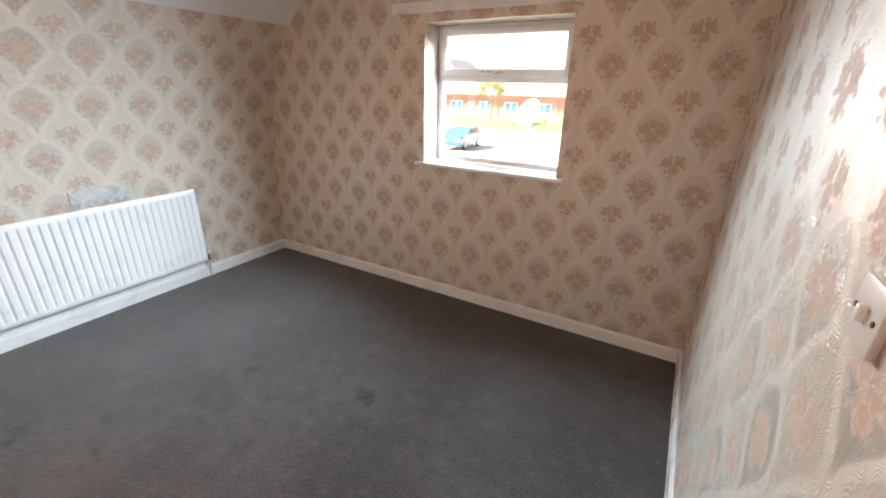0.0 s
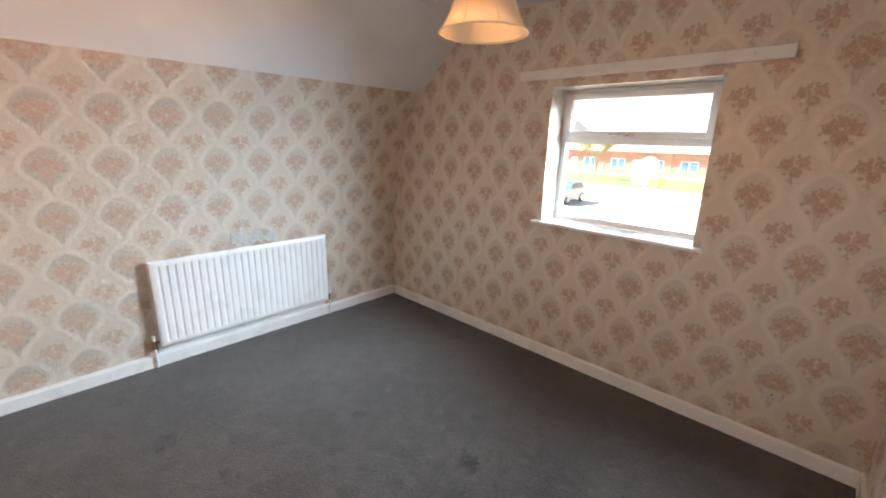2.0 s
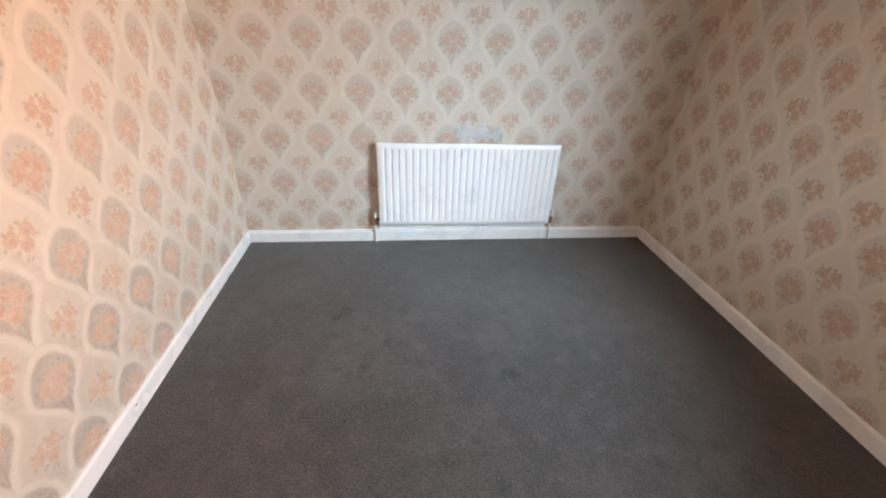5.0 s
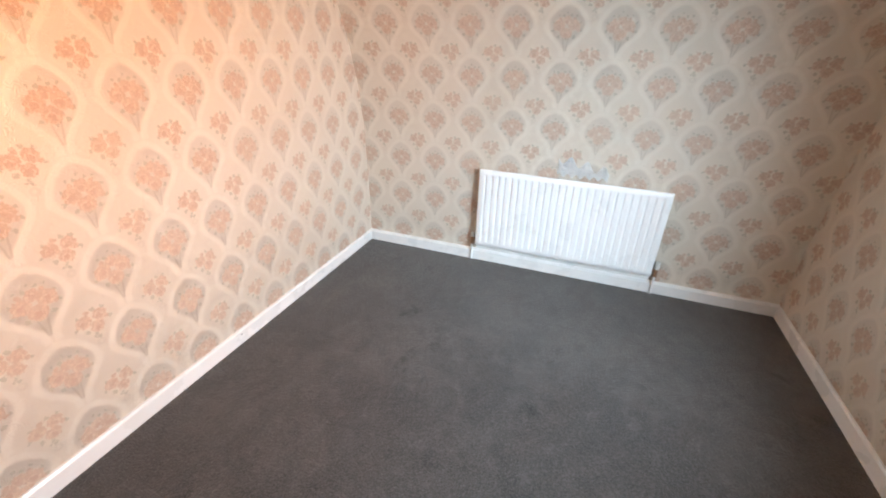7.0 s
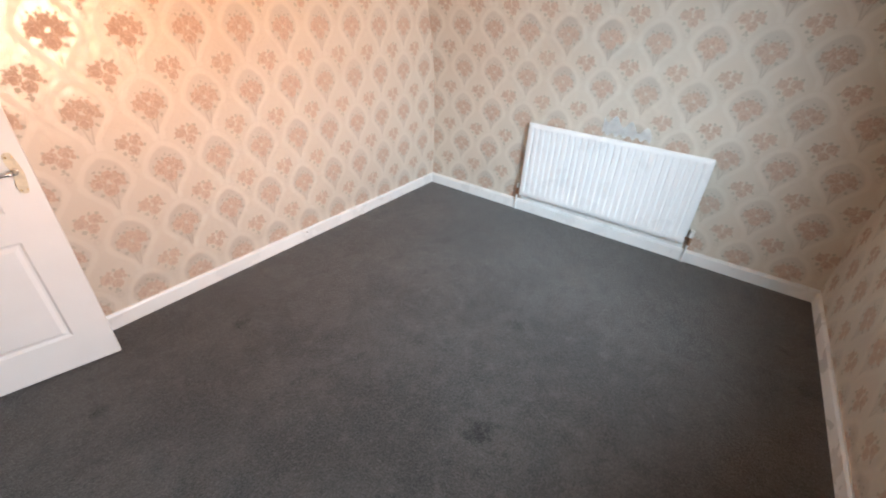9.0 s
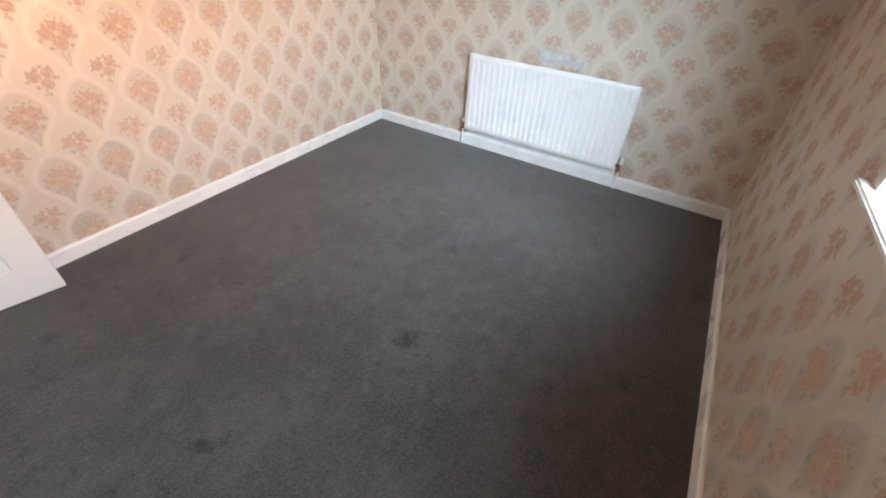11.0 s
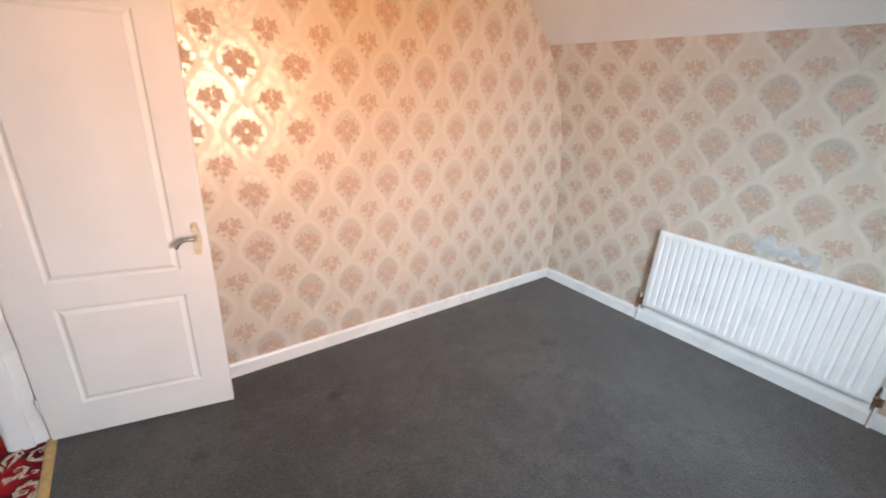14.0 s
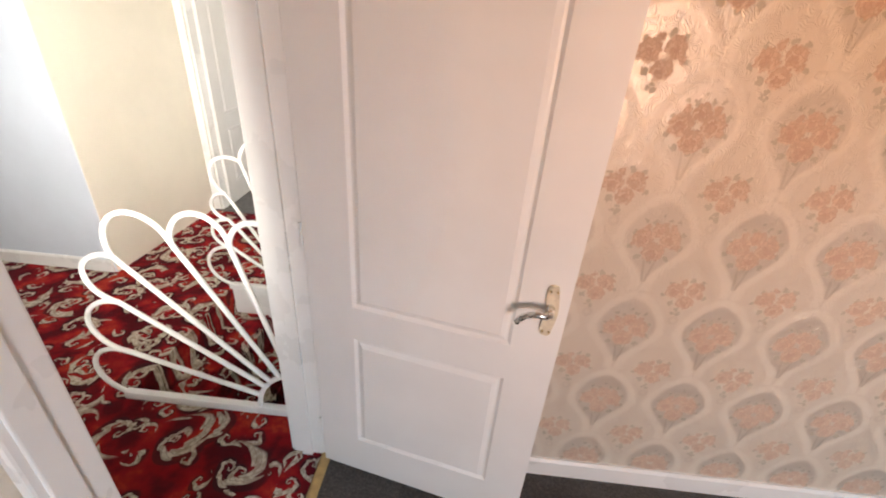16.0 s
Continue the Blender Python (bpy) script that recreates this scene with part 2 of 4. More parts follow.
def red_carpet():
    """Crimson carpet with feathered cream acanthus scrolls, dark shading and scarlet blooms."""
    m = Mat("red_patterned_carpet")
    p = m.coord()
    warp = m.vec("ADD", p, m.vec("SCALE", m.vec("SUBTRACT", m.noise(p, 5.0, 1.5, colour=True), (0.5, 0.5, 0.5)), scale=0.10))
    flat = m.vec("MULTIPLY", warp, (1, 1, 0))

    def scrolls(scale, reach, twist, teeth, offset):
        q = m.vec("ADD", flat, offset)
        x, y, _ = m.split(m.vec("SUBTRACT", q, m.voronoi(q, scale, out="Position", rand=0.7)))
        hand, _, _ = m.split(m.voronoi(q, scale, out="Color", rand=0.7))
        side = m.math("MULTIPLY_ADD", m.math("GREATER_THAN", hand, 0.5), 2.0, -1.0)
        rad = m.math("MAXIMUM", m.vec("LENGTH", m.join(x, y)), 0.004)
        ang = m.math("MULTIPLY", m.math("ARCTAN2", y, x), side)
        turn = m.math("MULTIPLY_ADD", hand, 12.0, m.math("MULTIPLY_ADD", m.math("LOGARITHM", rad, 2.71828), twist, ang))
        arm = m.math("COSINE", turn)
        comb = m.math("SINE", m.math("MULTIPLY_ADD", ang, teeth, m.math("MULTIPLY", rad, 150.0)))
        lobed = m.math("MULTIPLY_ADD", comb, 0.24, arm)
        inside = m.ramp(rad, reach * 0.85, reach, 1.0, 0.0)
        leaf = m.math("MULTIPLY", m.ramp(lobed, 0.60, 0.69), inside)
        vein = m.math("MULTIPLY", m.ramp(m.math("ABSOLUTE", comb), 0.12, 0.3, 1.0, 0.0), leaf)
        shade = m.math("MULTIPLY", m.ramp(m.math("COSINE", m.math("SUBTRACT", turn, 1.0)), 0.55, 0.7), m.ramp(rad, reach * 0.9, reach * 1.15, 1.0, 0.0))
        return leaf, vein, shade

    la, va, sa = scrolls(3.4, 0.135, 3.2, 9.0, (0.0, 0.0, 0.0))
    lb, vb, sb = scrolls(7.0, 0.05, 2.6, 6.0, (0.31, 0.17, 0.0))
    leaf, vein, shade = m.math("MAXIMUM", la, lb), m.math("MAXIMUM", va, vb), m.math("MAXIMUM", sa, sb)
    big = m.noise(p, 5.5, 3.0)
    fleck = m.noise(p, 40.0, 3.0)
    col = m.mix(m.ramp(big, 0.40, 0.58), (0.10, 0.004, 0.010), (0.33, 0.010, 0.016))
    col = m.mix(m.math("MULTIPLY", m.ramp(big, 0.54, 0.64), m.ramp(fleck, 0.4, 0.6, 0.3, 1.0)), col, (0.50, 0.045, 0.022))
    col = m.mix(m.math("MULTIPLY", shade, 0.75), col, (0.035, 0.010, 0.014))
    cream = m.mix(m.ramp(fleck, 0.35, 0.65), (0.42, 0.34, 0.26), (0.68, 0.61, 0.50))
    cream = m.mix(m.math("MULTIPLY", vein, 0.6), cream, (0.16, 0.07, 0.055))
    col = m.mix(leaf, col, cream)
    fib = m.noise(p, 380.0, 2.0)
    col = m.mix(m.ramp(fib, 0.35, 0.8, 0.0, 0.25), col, (0.05, 0.01, 0.01))
    m.bump(fib, 0.6, 0.004)
    return m.done(col, 0.95, 0.0, 0.15)


def brick_material(name, a, b):
    m = Mat(name)
    p = m.coord()
    n = m.t.nodes.new("ShaderNodeTexBrick")
    x, y, z = m.split(p)
    m.put(n.inputs["Vector"], m.join(m.math("ADD", x, y), z))
    m.put(n.inputs["Color1"], a)
    m.put(n.inputs["Color2"], b)
    m.put(n.inputs["Mortar"], (0.42, 0.38, 0.33))
    n.inputs["Scale"].default_value = 1.0
    n.inputs["Brick Width"].default_value, n.inputs["Row Height"].default_value, n.inputs["Mortar Size"].default_value = 0.225, 0.075, 0.01
    col = m.mix(m.ramp(m.noise(p, 1.2), 0.35, 0.7, 0.0, 0.4), n.outputs[0], tuple(c * 0.6 for c in a))
    m.bump(n.outputs[1], -0.4, 0.006)
    return m.done(col, 0.9)


def ground_material(name, a, b, scale, rough=0.9):
    m = Mat(name)
    p = m.coord()
    c = m.mix(m.ramp(m.noise(p, scale, 6.0), 0.35, 0.65), a, b)
    m.bump(m.noise(p, scale * 30, 3.0), 0.5, 0.01)
    return m.done(c, rough)


def fabric_shade():
    m = Mat("cream_shade_fabric")
    p = m.coord()
    weave = m.noise(m.vec("MULTIPLY", p, (1, 1, 0.25)), 300.0, 2.0)
    col = m.mix(weave, (0.78, 0.74, 0.64), (0.86, 0.82, 0.73))
    m.bsdf.inputs["Subsurface Weight"].default_value = 0.0
    m.bump(weave, 0.3, 0.001)
    base = m.done(col, 0.8, 0.0, 0.2)
    tr = m.t.nodes.new("ShaderNodeBsdfTranslucent")
    m.put(tr.inputs[0], (0.86, 0.82, 0.72))
    mx = m.t.nodes.new("ShaderNodeMixShader")
    mx.inputs[0].default_value = 0.35
    m.t.links.new(m.bsdf.outputs[0], mx.inputs[1])
    m.t.links.new(tr.outputs[0], mx.inputs[2])
    m.t.links.new(mx.outputs[0], m.t.nodes["Material Output"].inputs[0])
    return base


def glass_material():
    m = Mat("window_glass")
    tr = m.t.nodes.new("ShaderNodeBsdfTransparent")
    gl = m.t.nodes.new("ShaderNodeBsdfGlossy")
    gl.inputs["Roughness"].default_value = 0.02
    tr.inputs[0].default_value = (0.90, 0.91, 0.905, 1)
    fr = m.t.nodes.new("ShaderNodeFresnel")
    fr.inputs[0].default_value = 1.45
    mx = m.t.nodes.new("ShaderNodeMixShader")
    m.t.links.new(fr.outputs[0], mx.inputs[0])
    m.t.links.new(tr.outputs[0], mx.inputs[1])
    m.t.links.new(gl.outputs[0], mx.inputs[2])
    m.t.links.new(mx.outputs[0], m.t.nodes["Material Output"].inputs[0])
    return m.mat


def leaves_material():
    m = Mat("leaves")
    n = m.t.nodes.new("ShaderNodeNewGeometry").outputs["Random Per Island"]
    return m.done(m.mix(n, (0.16, 0.14, 0.05), (0.30, 0.26, 0.09)), 0.7)


PAPER = wallpaper_material()
CARPET = grey_carpet()
RED = red_carpet()
GLOSS = paint("white_gloss_paint", (0.80, 0.80, 0.78), 0.28, 0.03, 5.0, 0.10, 90.0)
DOOR_WHITE = paint("white_satin_door_paint", (0.80, 0.79, 0.77), 0.36, 0.03, 3.0, 0.16, 60.0)
EMULSION = paint("ceiling_emulsion", (0.74, 0.74, 0.73), 0.9, 0.04, 2.5, 0.35, 170.0)
CREAM = paint("cream_emulsion", (0.80, 0.75, 0.64), 0.85, 0.04, 2.0, 0.3, 160.0)
OFFWHITE = paint("offwhite_emulsion", (0.80, 0.80, 0.78), 0.85, 0.04, 2.0, 0.3, 160.0)
PALE_BLUE = paint("pale_blue_wall", (0.60, 0.66, 0.74), 0.85, 0.04, 2.0, 0.3, 160.0)
UPVC = paint("white_upvc", (0.82, 0.83, 0.84), 0.22, 0.02, 4.0, 0.03)
RADIATOR = paint("radiator_enamel", (0.82, 0.82, 0.81), 0.3, 0.015, 5.0, 0.05)
PLASTIC = paint("white_plastic", (0.78, 0.77, 0.72), 0.35, 0.03, 8.0, 0.03)
OLD_PLASTIC = paint("greyed_plastic", (0.62, 0.59, 0.53), 0.35, 0.05, 9.0, 0.04)
BRASS = plain_metal("brass", (0.72, 0.56, 0.30), 0.25)
CHROME = plain_metal("chromed_metal", (0.75, 0.72, 0.68), 0.2)
COPPER = plain_metal("tarnished_copper", (0.45, 0.26, 0.16), 0.4)
DARK = paint("dark_plastic", (0.03, 0.03, 0.03), 0.5)
CERAMIC = paint("ivory_ceramic", (0.76, 0.68, 0.52), 0.22, 0.12, 40.0, 0.05)
PINE = paint("threshold_pine", (0.55, 0.36, 0.14), 0.5, 0.15, 30.0, 0.1)
SHADE = fabric_shade()
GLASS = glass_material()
TORN = paint("torn_paper_with_glare", (0.88, 0.88, 0.86), 0.3, 0.05, 30.0, 0.4, 60.0)
BRICK = brick_material("red_brick", (0.28, 0.10, 0.07), (0.22, 0.085, 0.06))
BUFF = brick_material("outer_brick", (0.36, 0.22, 0.14), (0.30, 0.18, 0.12))
ROOF = ground_material("roof_tiles", (0.17, 0.16, 0.16), (0.24, 0.22, 0.21), 3.0)
ROAD = ground_material("pale_road", (0.52, 0.40, 0.27), (0.60, 0.47, 0.33), 0.6)
PAVING = ground_material("concrete_paving", (0.60, 0.45, 0.29), (0.68, 0.52, 0.35), 1.1)
GRASS = ground_material("grass", (0.05, 0.10, 0.02), (0.09, 0.15, 0.03), 2.5)
BARK = ground_material("bark", (0.24, 0.19, 0.12), (0.34, 0.28, 0.18), 8.0)
LEAVES = leaves_material()
CAR_BLUE = paint("blue_car_paint", (0.04, 0.14, 0.27), 0.15, 0.02)
TYRE = paint("tyre_rubber", (0.02, 0.02, 0.02), 0.8)
RUST = paint("rusty_bracket", (0.38, 0.16, 0.06), 0.7, 0.2, 20.0)


# ---- mesh helpers ----
def box(bm, x0, x1, y0, y1, z0, z1, bevel=0.0):
    vs = bmesh.ops.create_cube(bm, size=1.0)["verts"]
    for v in vs:
        v.co = Vector(((x0 + x1) / 2 + v.co.x * (x1 - x0), (y0 + y1) / 2 + v.co.y * (y1 - y0), (z0 + z1) / 2 + v.co.z * (z1 - z0)))
    if bevel:
        es = list({e for v in vs for e in v.link_edges})
        bmesh.ops.bevel(bm, geom=es, offset=bevel, segments=2, profile=0.5, affect="EDGES")
    return vs


def boxes(*dims, bevel=0.0):
    bm = bmesh.new()
    for d in dims:
        box(bm, *d, bevel=bevel)
    return bm


def cylinder(bm, a, b, r0, r1=None, seg=16, caps=True):
    a, b = Vector(a), Vector(b)
    r1 = r0 if r1 is None else r1
    m = Matrix.Translation((a + b) / 2) @ (b - a).to_track_quat("Z", "Y").to_matrix().to_4x4()
    bmesh.ops.create_cone(bm, cap_ends=caps, segments=seg, radius1=r0, radius2=r1, depth=(b - a).length, matrix=m)


def tube(bm, pts, r, seg=10, flat=1.0):
    """A round rod along points."""
    pts = [Vector(p) for p in pts]
    rings = []
    side = None
    for i, p in enumerate(pts):
        d = (pts[min(i + 1, len(pts) - 1)] - pts[max(i - 1, 0)]).normalized()
        if side is None:
            side = d.orthogonal().normalized()
        side = (side - d * side.dot(d)).normalized()
        up = d.cross(side)
        rings.append([bm.verts.new(p + r * (math.cos(a) * side + flat * math.sin(a) * up)) for a in (2 * math.pi * k / seg for k in range(seg))])
    for a, b in zip(rings, rings[1:]):
        for k in range(seg):
            bm.faces.new((a[k], a[(k + 1) % seg], b[(k + 1) % seg], b[k]))
    bm.faces.new(rings[0][::-1])
    bm.faces.new(rings[-1])


def lathe(bm, profile, seg=40, centre=(0, 0, 0)):
    rings = [[bm.verts.new((centre[0] + r * math.cos(2 * math.pi * k / seg), centre[1] + r * math.sin(2 * math.pi * k / seg), centre[2] + z)) for k in range(seg)] for r, z in profile]
    for a, b in zip(rings, rings[1:]):
        for k in range(seg):
            bm.faces.new((a[k], a[(k + 1) % seg], b[(k + 1) % seg], b[k]))


def prism(bm, pts, axis, lo, hi):
    """A polygon (in the other two axes, in order) drawn out along an axis."""
    def at(p, v):
        return {"x": (v, p[0], p[1]), "y": (p[0], v, p[1]), "z": (p[0], p[1], v)}[axis]
    a = [bm.verts.new(at(p, lo)) for p in pts]
    b = [bm.verts.new(at(p, hi)) for p in pts]
    n = len(pts)
    for k in range(n):
        bm.faces.new((a[k], a[(k + 1) % n], b[(k + 1) % n], b[k]))
    bm.faces.new(a[::-1])
    bm.faces.new(b)


def finish(name, bm, materials, smooth=False):
    bmesh.ops.recalc_face_normals(bm, faces=bm.faces)
    me = bpy.data.meshes.new(name)
    if smooth:
        for f in bm.faces:
            f.smooth = True
    bm.to_mesh(me)
    bm.free()
    for m in materials if isinstance(materials, (list, tuple)) else [materials]:
        me.materials.append(m)
    if smooth:
        me.set_sharp_from_angle(angle=radians(40))
    return new(name, me)


def thing(name, label, category, group="", at=(0, 0, 0)):
    ob = new(name)
    ob.location = at
    ob.empty_display_size = 0.1
    return tagged(ob, label, category, group)


def part(name, bm, material, parent, label="", smooth=False):
    """One mesh under a thing or a part, in the parent's own coordinates."""
    ob = finish(name, bm, material, smooth)
    ob.parent = parent
    return tagged(ob, label)


def structure(name, bm, materials, label, category, smooth=False):
    return tagged(finish(name, bm, materials, smooth), label, category, kind="structure")


# ---- the bedroom's shell ----
L, D, H = 3.109, 3.587, 2.49          # north wall, east wall, ceiling
WX0, WX1, WZ0, WZ1 = 1.695, 2.68, 1.045, 1.96   # window opening
DY0, DY1, DZ = 0.036, 0.757, 2.0        # doorway in the east wall
SLOPE = [(-0.02, 0.0), (-0.015, 0.55), (0.012, 1.0), (0.065, 1.3), (0.14, 1.55), (0.245, 1.79), (0.385, 1.995)]


def paper_uv(ob, place):
    """Lays the paper on a mesh; place gives the repeats for a point and its face's normal."""
    layer = ob.data.uv_layers.new(name="UVMap")
    for f in ob.data.polygons:
        for i in f.loop_indices:
            layer.data[i].uv = place(ob.data.vertices[ob.data.loops[i].vertex_index].co, f.normal)


def pick_faces(ob, test):
    for f in ob.data.polygons:
        f.material_index = 0 if test(f) else 1


floor = structure("floor", boxes((-0.1, 3.57, -0.02, L + 0.02, -0.16, 0.0)), CARPET, "dark grey short-pile carpet with faint stains", "floor")

bm = bmesh.new()
prism(bm, [(x, z) for x, z in SLOPE] + [(0.2, 2.1)] + [(-0.3, 2.1), (-0.3, 0.0)], "y", -0.1, L)
wall_west = structure("wall_west", bm, [PAPER, EMULSION], "floral wallpapered wall leaning inwards at the top", "wall", True)
arc = [0.0]
for (xa, za), (xb, zb) in zip(SLOPE, SLOPE[1:]):
    arc.append(arc[-1] + math.hypot(xb - xa, zb - za))
heights = {round(z, 3): s for (x, z), s in zip(SLOPE, arc)}
paper_uv(wall_west, lambda p, n: ((p.y - 0.317) / 0.288, (heights.get(round(p.z, 3), p.z) - 1.40) / 0.318))

bm = boxes((-0.35, WX0, L, L + 0.29, -0.16, H + 0.1), (WX1, D + 0.13, L, L + 0.29, -0.16, H + 0.1), (WX0, WX1, L, L + 0.29, -0.16, WZ0 - 0.02), (WX0, WX1, L, L + 0.29, WZ1, H + 0.1))
wall_north = structure("wall_north", bm, [PAPER, BUFF], "floral wallpapered wall round a window", "wall")
paper_uv(wall_north, lambda p, n: ((p.x - 2.906) / 0.267, (p.z - 1.68) / 0.326) if abs(n.y) > 0.5 else ((p.y - L + 0.12) / 0.267, (p.z - 1.70) / 0.326))
pick_faces(wall_north, lambda f: f.center.y < L + 0.28)

wall_south = structure("wall_south", boxes((-0.3, D, -0.1, 0.0, -0.16, H + 0.1)), [PAPER, CREAM], "floral wallpapered wall with a satin sheen", "wall")
paper_uv(wall_south, lambda p, n: ((2.567 - p.x) / 0.267, (p.z - 1.375) / 0.317))

bm = boxes((D, D + 0.12, -0.1, DY0 - 0.03, -0.16, H + 0.1), (D, D + 0.12, DY1 + 0.03, L, -0.16, H + 0.1), (D, D + 0.12, DY0 - 0.03, DY1 + 0.03, DZ + 0.03, H + 0.1))
wall_east = structure("wall_east", bm, [PAPER, CREAM], "floral wallpapered wall with the doorway", "wall")
paper_uv(wall_east, lambda p, n: ((p.y - 1.10) / 0.267, (p.z - 1.26) / 0.322))
pick_faces(wall_east, lambda f: f.normal.x < -0.5)

bm = bmesh.new()
prism(bm, [(0.385, 1.995), (0.958, H), (0.958, H + 0.12), (0.23, 2.14), (0.23, 1.995)], "y", -0.05, L + 0.02)
structure("ceiling_slope", bm, EMULSION, "white painted sloping ceiling", "ceiling")
structure("ceiling", boxes((0.958, D + 0.05, -0.05, L + 0.02, H, H + 0.12)), EMULSION, "flat white painted ceiling", "ceiling")


def skirting(name, pts, axis, lo, hi, group="skirting boards"):
    bm = bmesh.new()
    prism(bm, pts, axis, lo, hi)
    ob = structure(name, bm, GLOSS, "white gloss painted skirting board", "skirting")
    return tagged(ob, group=group)


SK, SH = 0.016, 0.088


def sk_profile(wall, sign):
    """Section of the board: a chamfered top."""
    return [(wall, 0.0), (wall + sign * SK, 0.0), (wall + sign * SK, SH - 0.012), (wall + sign * SK * 0.5, SH), (wall, SH)]


skirting("baseboard_west", sk_profile(-0.018, 1.9), "y", 0.0, L)
skirting("baseboard_north", sk_profile(L, -1), "x", SK - 0.002, D - SK)
skirting("baseboard_south", sk_profile(0.0, 1), "x", SK - 0.002, D - 0.07)
skirting("baseboard_east", sk_profile(D, -1), "y", DY1 + 0.09, L)

# door lining, stops and architraves
bm = boxes((D - 0.004, D + 0.124, DY0 - 0.03, DY0, 0.0, DZ + 0.03), (D - 0.004, D + 0.124, DY1, DY1 + 0.03, 0.0, DZ + 0.03), (D - 0.004, D + 0.124, DY0, DY1, DZ, DZ + 0.03), bevel=0.002)
box(bm, D + 0.045, D + 0.085, DY0, DY0 + 0.012, 0.0, DZ)
box(bm, D + 0.045, D + 0.085, DY1 - 0.012, DY1, 0.0, DZ)
box(bm, D + 0.045, D + 0.085, DY0 + 0.012, DY1 - 0.012, DZ - 0.012, DZ)
structure("door_lining", bm, GLOSS, "white gloss painted door lining", "door frame")


def architrave(name, x, sign):
    bm = bmesh.new()
    for a, b, c, d in ((DY0 - 0.05 if sign > 0 else DY0 - 0.04, DY0 - 0.006, 0.0, DZ + 0.006), (DY1 + 0.006, DY1 + 0.085, 0.0, DZ + 0.006), (DY0 - 0.04, DY1 + 0.085, DZ + 0.006, DZ + 0.068)):
        x0, x1 = sorted((x, x + sign * 0.016))
        box(bm, x0, x1, a, b, c, d, 0.004)
        if d - c > 1.0:
            m = (a + b) / 2
            x0, x1 = sorted((x + sign * 0.015, x + sign * 0.021))
            box(bm, x0, x1, m - 0.006, b - 0.012 if a > 0.4 else m + 0.012, c, d - 0.02, 0.002)
    structure(name, bm, GLOSS, "white moulded architrave round the doorway", "door frame")


architrave("trim_doorway_room", D, -1)
architrave("trim_doorway_landing", D + 0.12, 1)

bm = bmesh.new()
prism(bm, [(D - 0.03, 0.0), (D - 0.026, 0.006), (D - 0.006, 0.009), (D + 0.006, 0.006), (D + 0.010, 0.0)], "y", DY0, DY1)
structure("threshold_strip", bm, PINE, "narrow golden wooden threshold strip between two carpets", "threshold")

# ---- window ----
FY = L + 0.185
win = thing("window_1", "white plastic window with a top-hung fanlight", "window")
win["kind"] = "structure"


def frame_bars(x0, x1, z0, z1, w, y0, y1, bevel=0.006):
    bm = bmesh.new()
    box(bm, x0, x0 + w, y0, y1, z0, z1, bevel)
    box(bm, x1 - w, x1, y0, y1, z0, z1, bevel)
    box(bm, x0 + w - 0.002, x1 - w + 0.002, y0 + 0.001, y1 - 0.001, z0 + 0.0005, z0 + w, bevel)
    box(bm, x0 + w - 0.002, x1 - w + 0.002, y0 + 0.001, y1 - 0.001, z1 - w, z1 - 0.0005, bevel)
    return bm


bm = frame_bars(WX0 + 0.001, WX1 - 0.001, WZ0 + 0.001, WZ1 - 0.001, 0.030, FY - 0.005, FY + 0.06)
box(bm, WX0 + 0.03, WX1 - 0.03, FY - 0.004, FY + 0.059, 1.608, 1.645, 0.006)
part("window_frame", bm, UPVC, win, smooth=True)
part("fanlight_sash", frame_bars(WX0 + 0.03, WX1 - 0.03, 1.64, 1.935, 0.044, FY - 0.022, FY + 0.03), UPVC, win, smooth=True)
part("glazing_bead", frame_bars(WX0 + 0.029, WX1 - 0.029, WZ0 + 0.029, 1.61, 0.010, FY - 0.002, FY + 0.02, 0.003), UPVC, win, smooth=True)
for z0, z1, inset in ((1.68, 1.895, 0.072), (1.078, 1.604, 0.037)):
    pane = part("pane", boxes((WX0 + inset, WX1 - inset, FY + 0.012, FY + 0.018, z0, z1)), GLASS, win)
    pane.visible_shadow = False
bm = bmesh.new()
box(bm, 2.145, 2.215, FY - 0.034, FY - 0.022, 1.652, 1.672, 0.004)
cylinder(bm, (2.18, FY - 0.05, 1.662), (2.18, FY - 0.03, 1.662), 0.009)
tube(bm, [(2.18, FY - 0.05, 1.662), (2.15, FY - 0.056, 1.664), (2.10, FY - 0.056, 1.667), (2.06, FY - 0.054, 1.668)], 0.008, 10, 0.7)
part("window_handle", bm, CHROME, win, "white and brass fanlight handle", True)
bm = boxes((WX0 + 0.0, WX1, L, FY + 0.0, WZ0 - 0.022, WZ0), (1.62, 2.74, L - 0.034, L + 0.0, WZ0 - 0.022, WZ0))
bmesh.ops.bevel(bm, geom=[e for e in bm.edges if all(v.co.y < L - 0.03 for v in e.verts)], offset=0.006, segments=3, affect="EDGES")
part("window_sill", bm, GLOSS, win, "white gloss window board")

board = thing("curtain_batten", "long white painted wooden batten above the window", "batten", at=(2.195, L - 0.011, 2.045))
part("board", boxes((-0.757, 0.757, -0.011, 0.0105, -0.031, 0.031), bevel=0.003), GLOSS, board)
for sx in (-0.6, 0.0, 0.6):
    bm = bmesh.new()
    cylinder(bm, (sx, -0.0135, 0.004), (sx, -0.0108, 0.004), 0.005)
    part("screw", bm, CHROME, board)

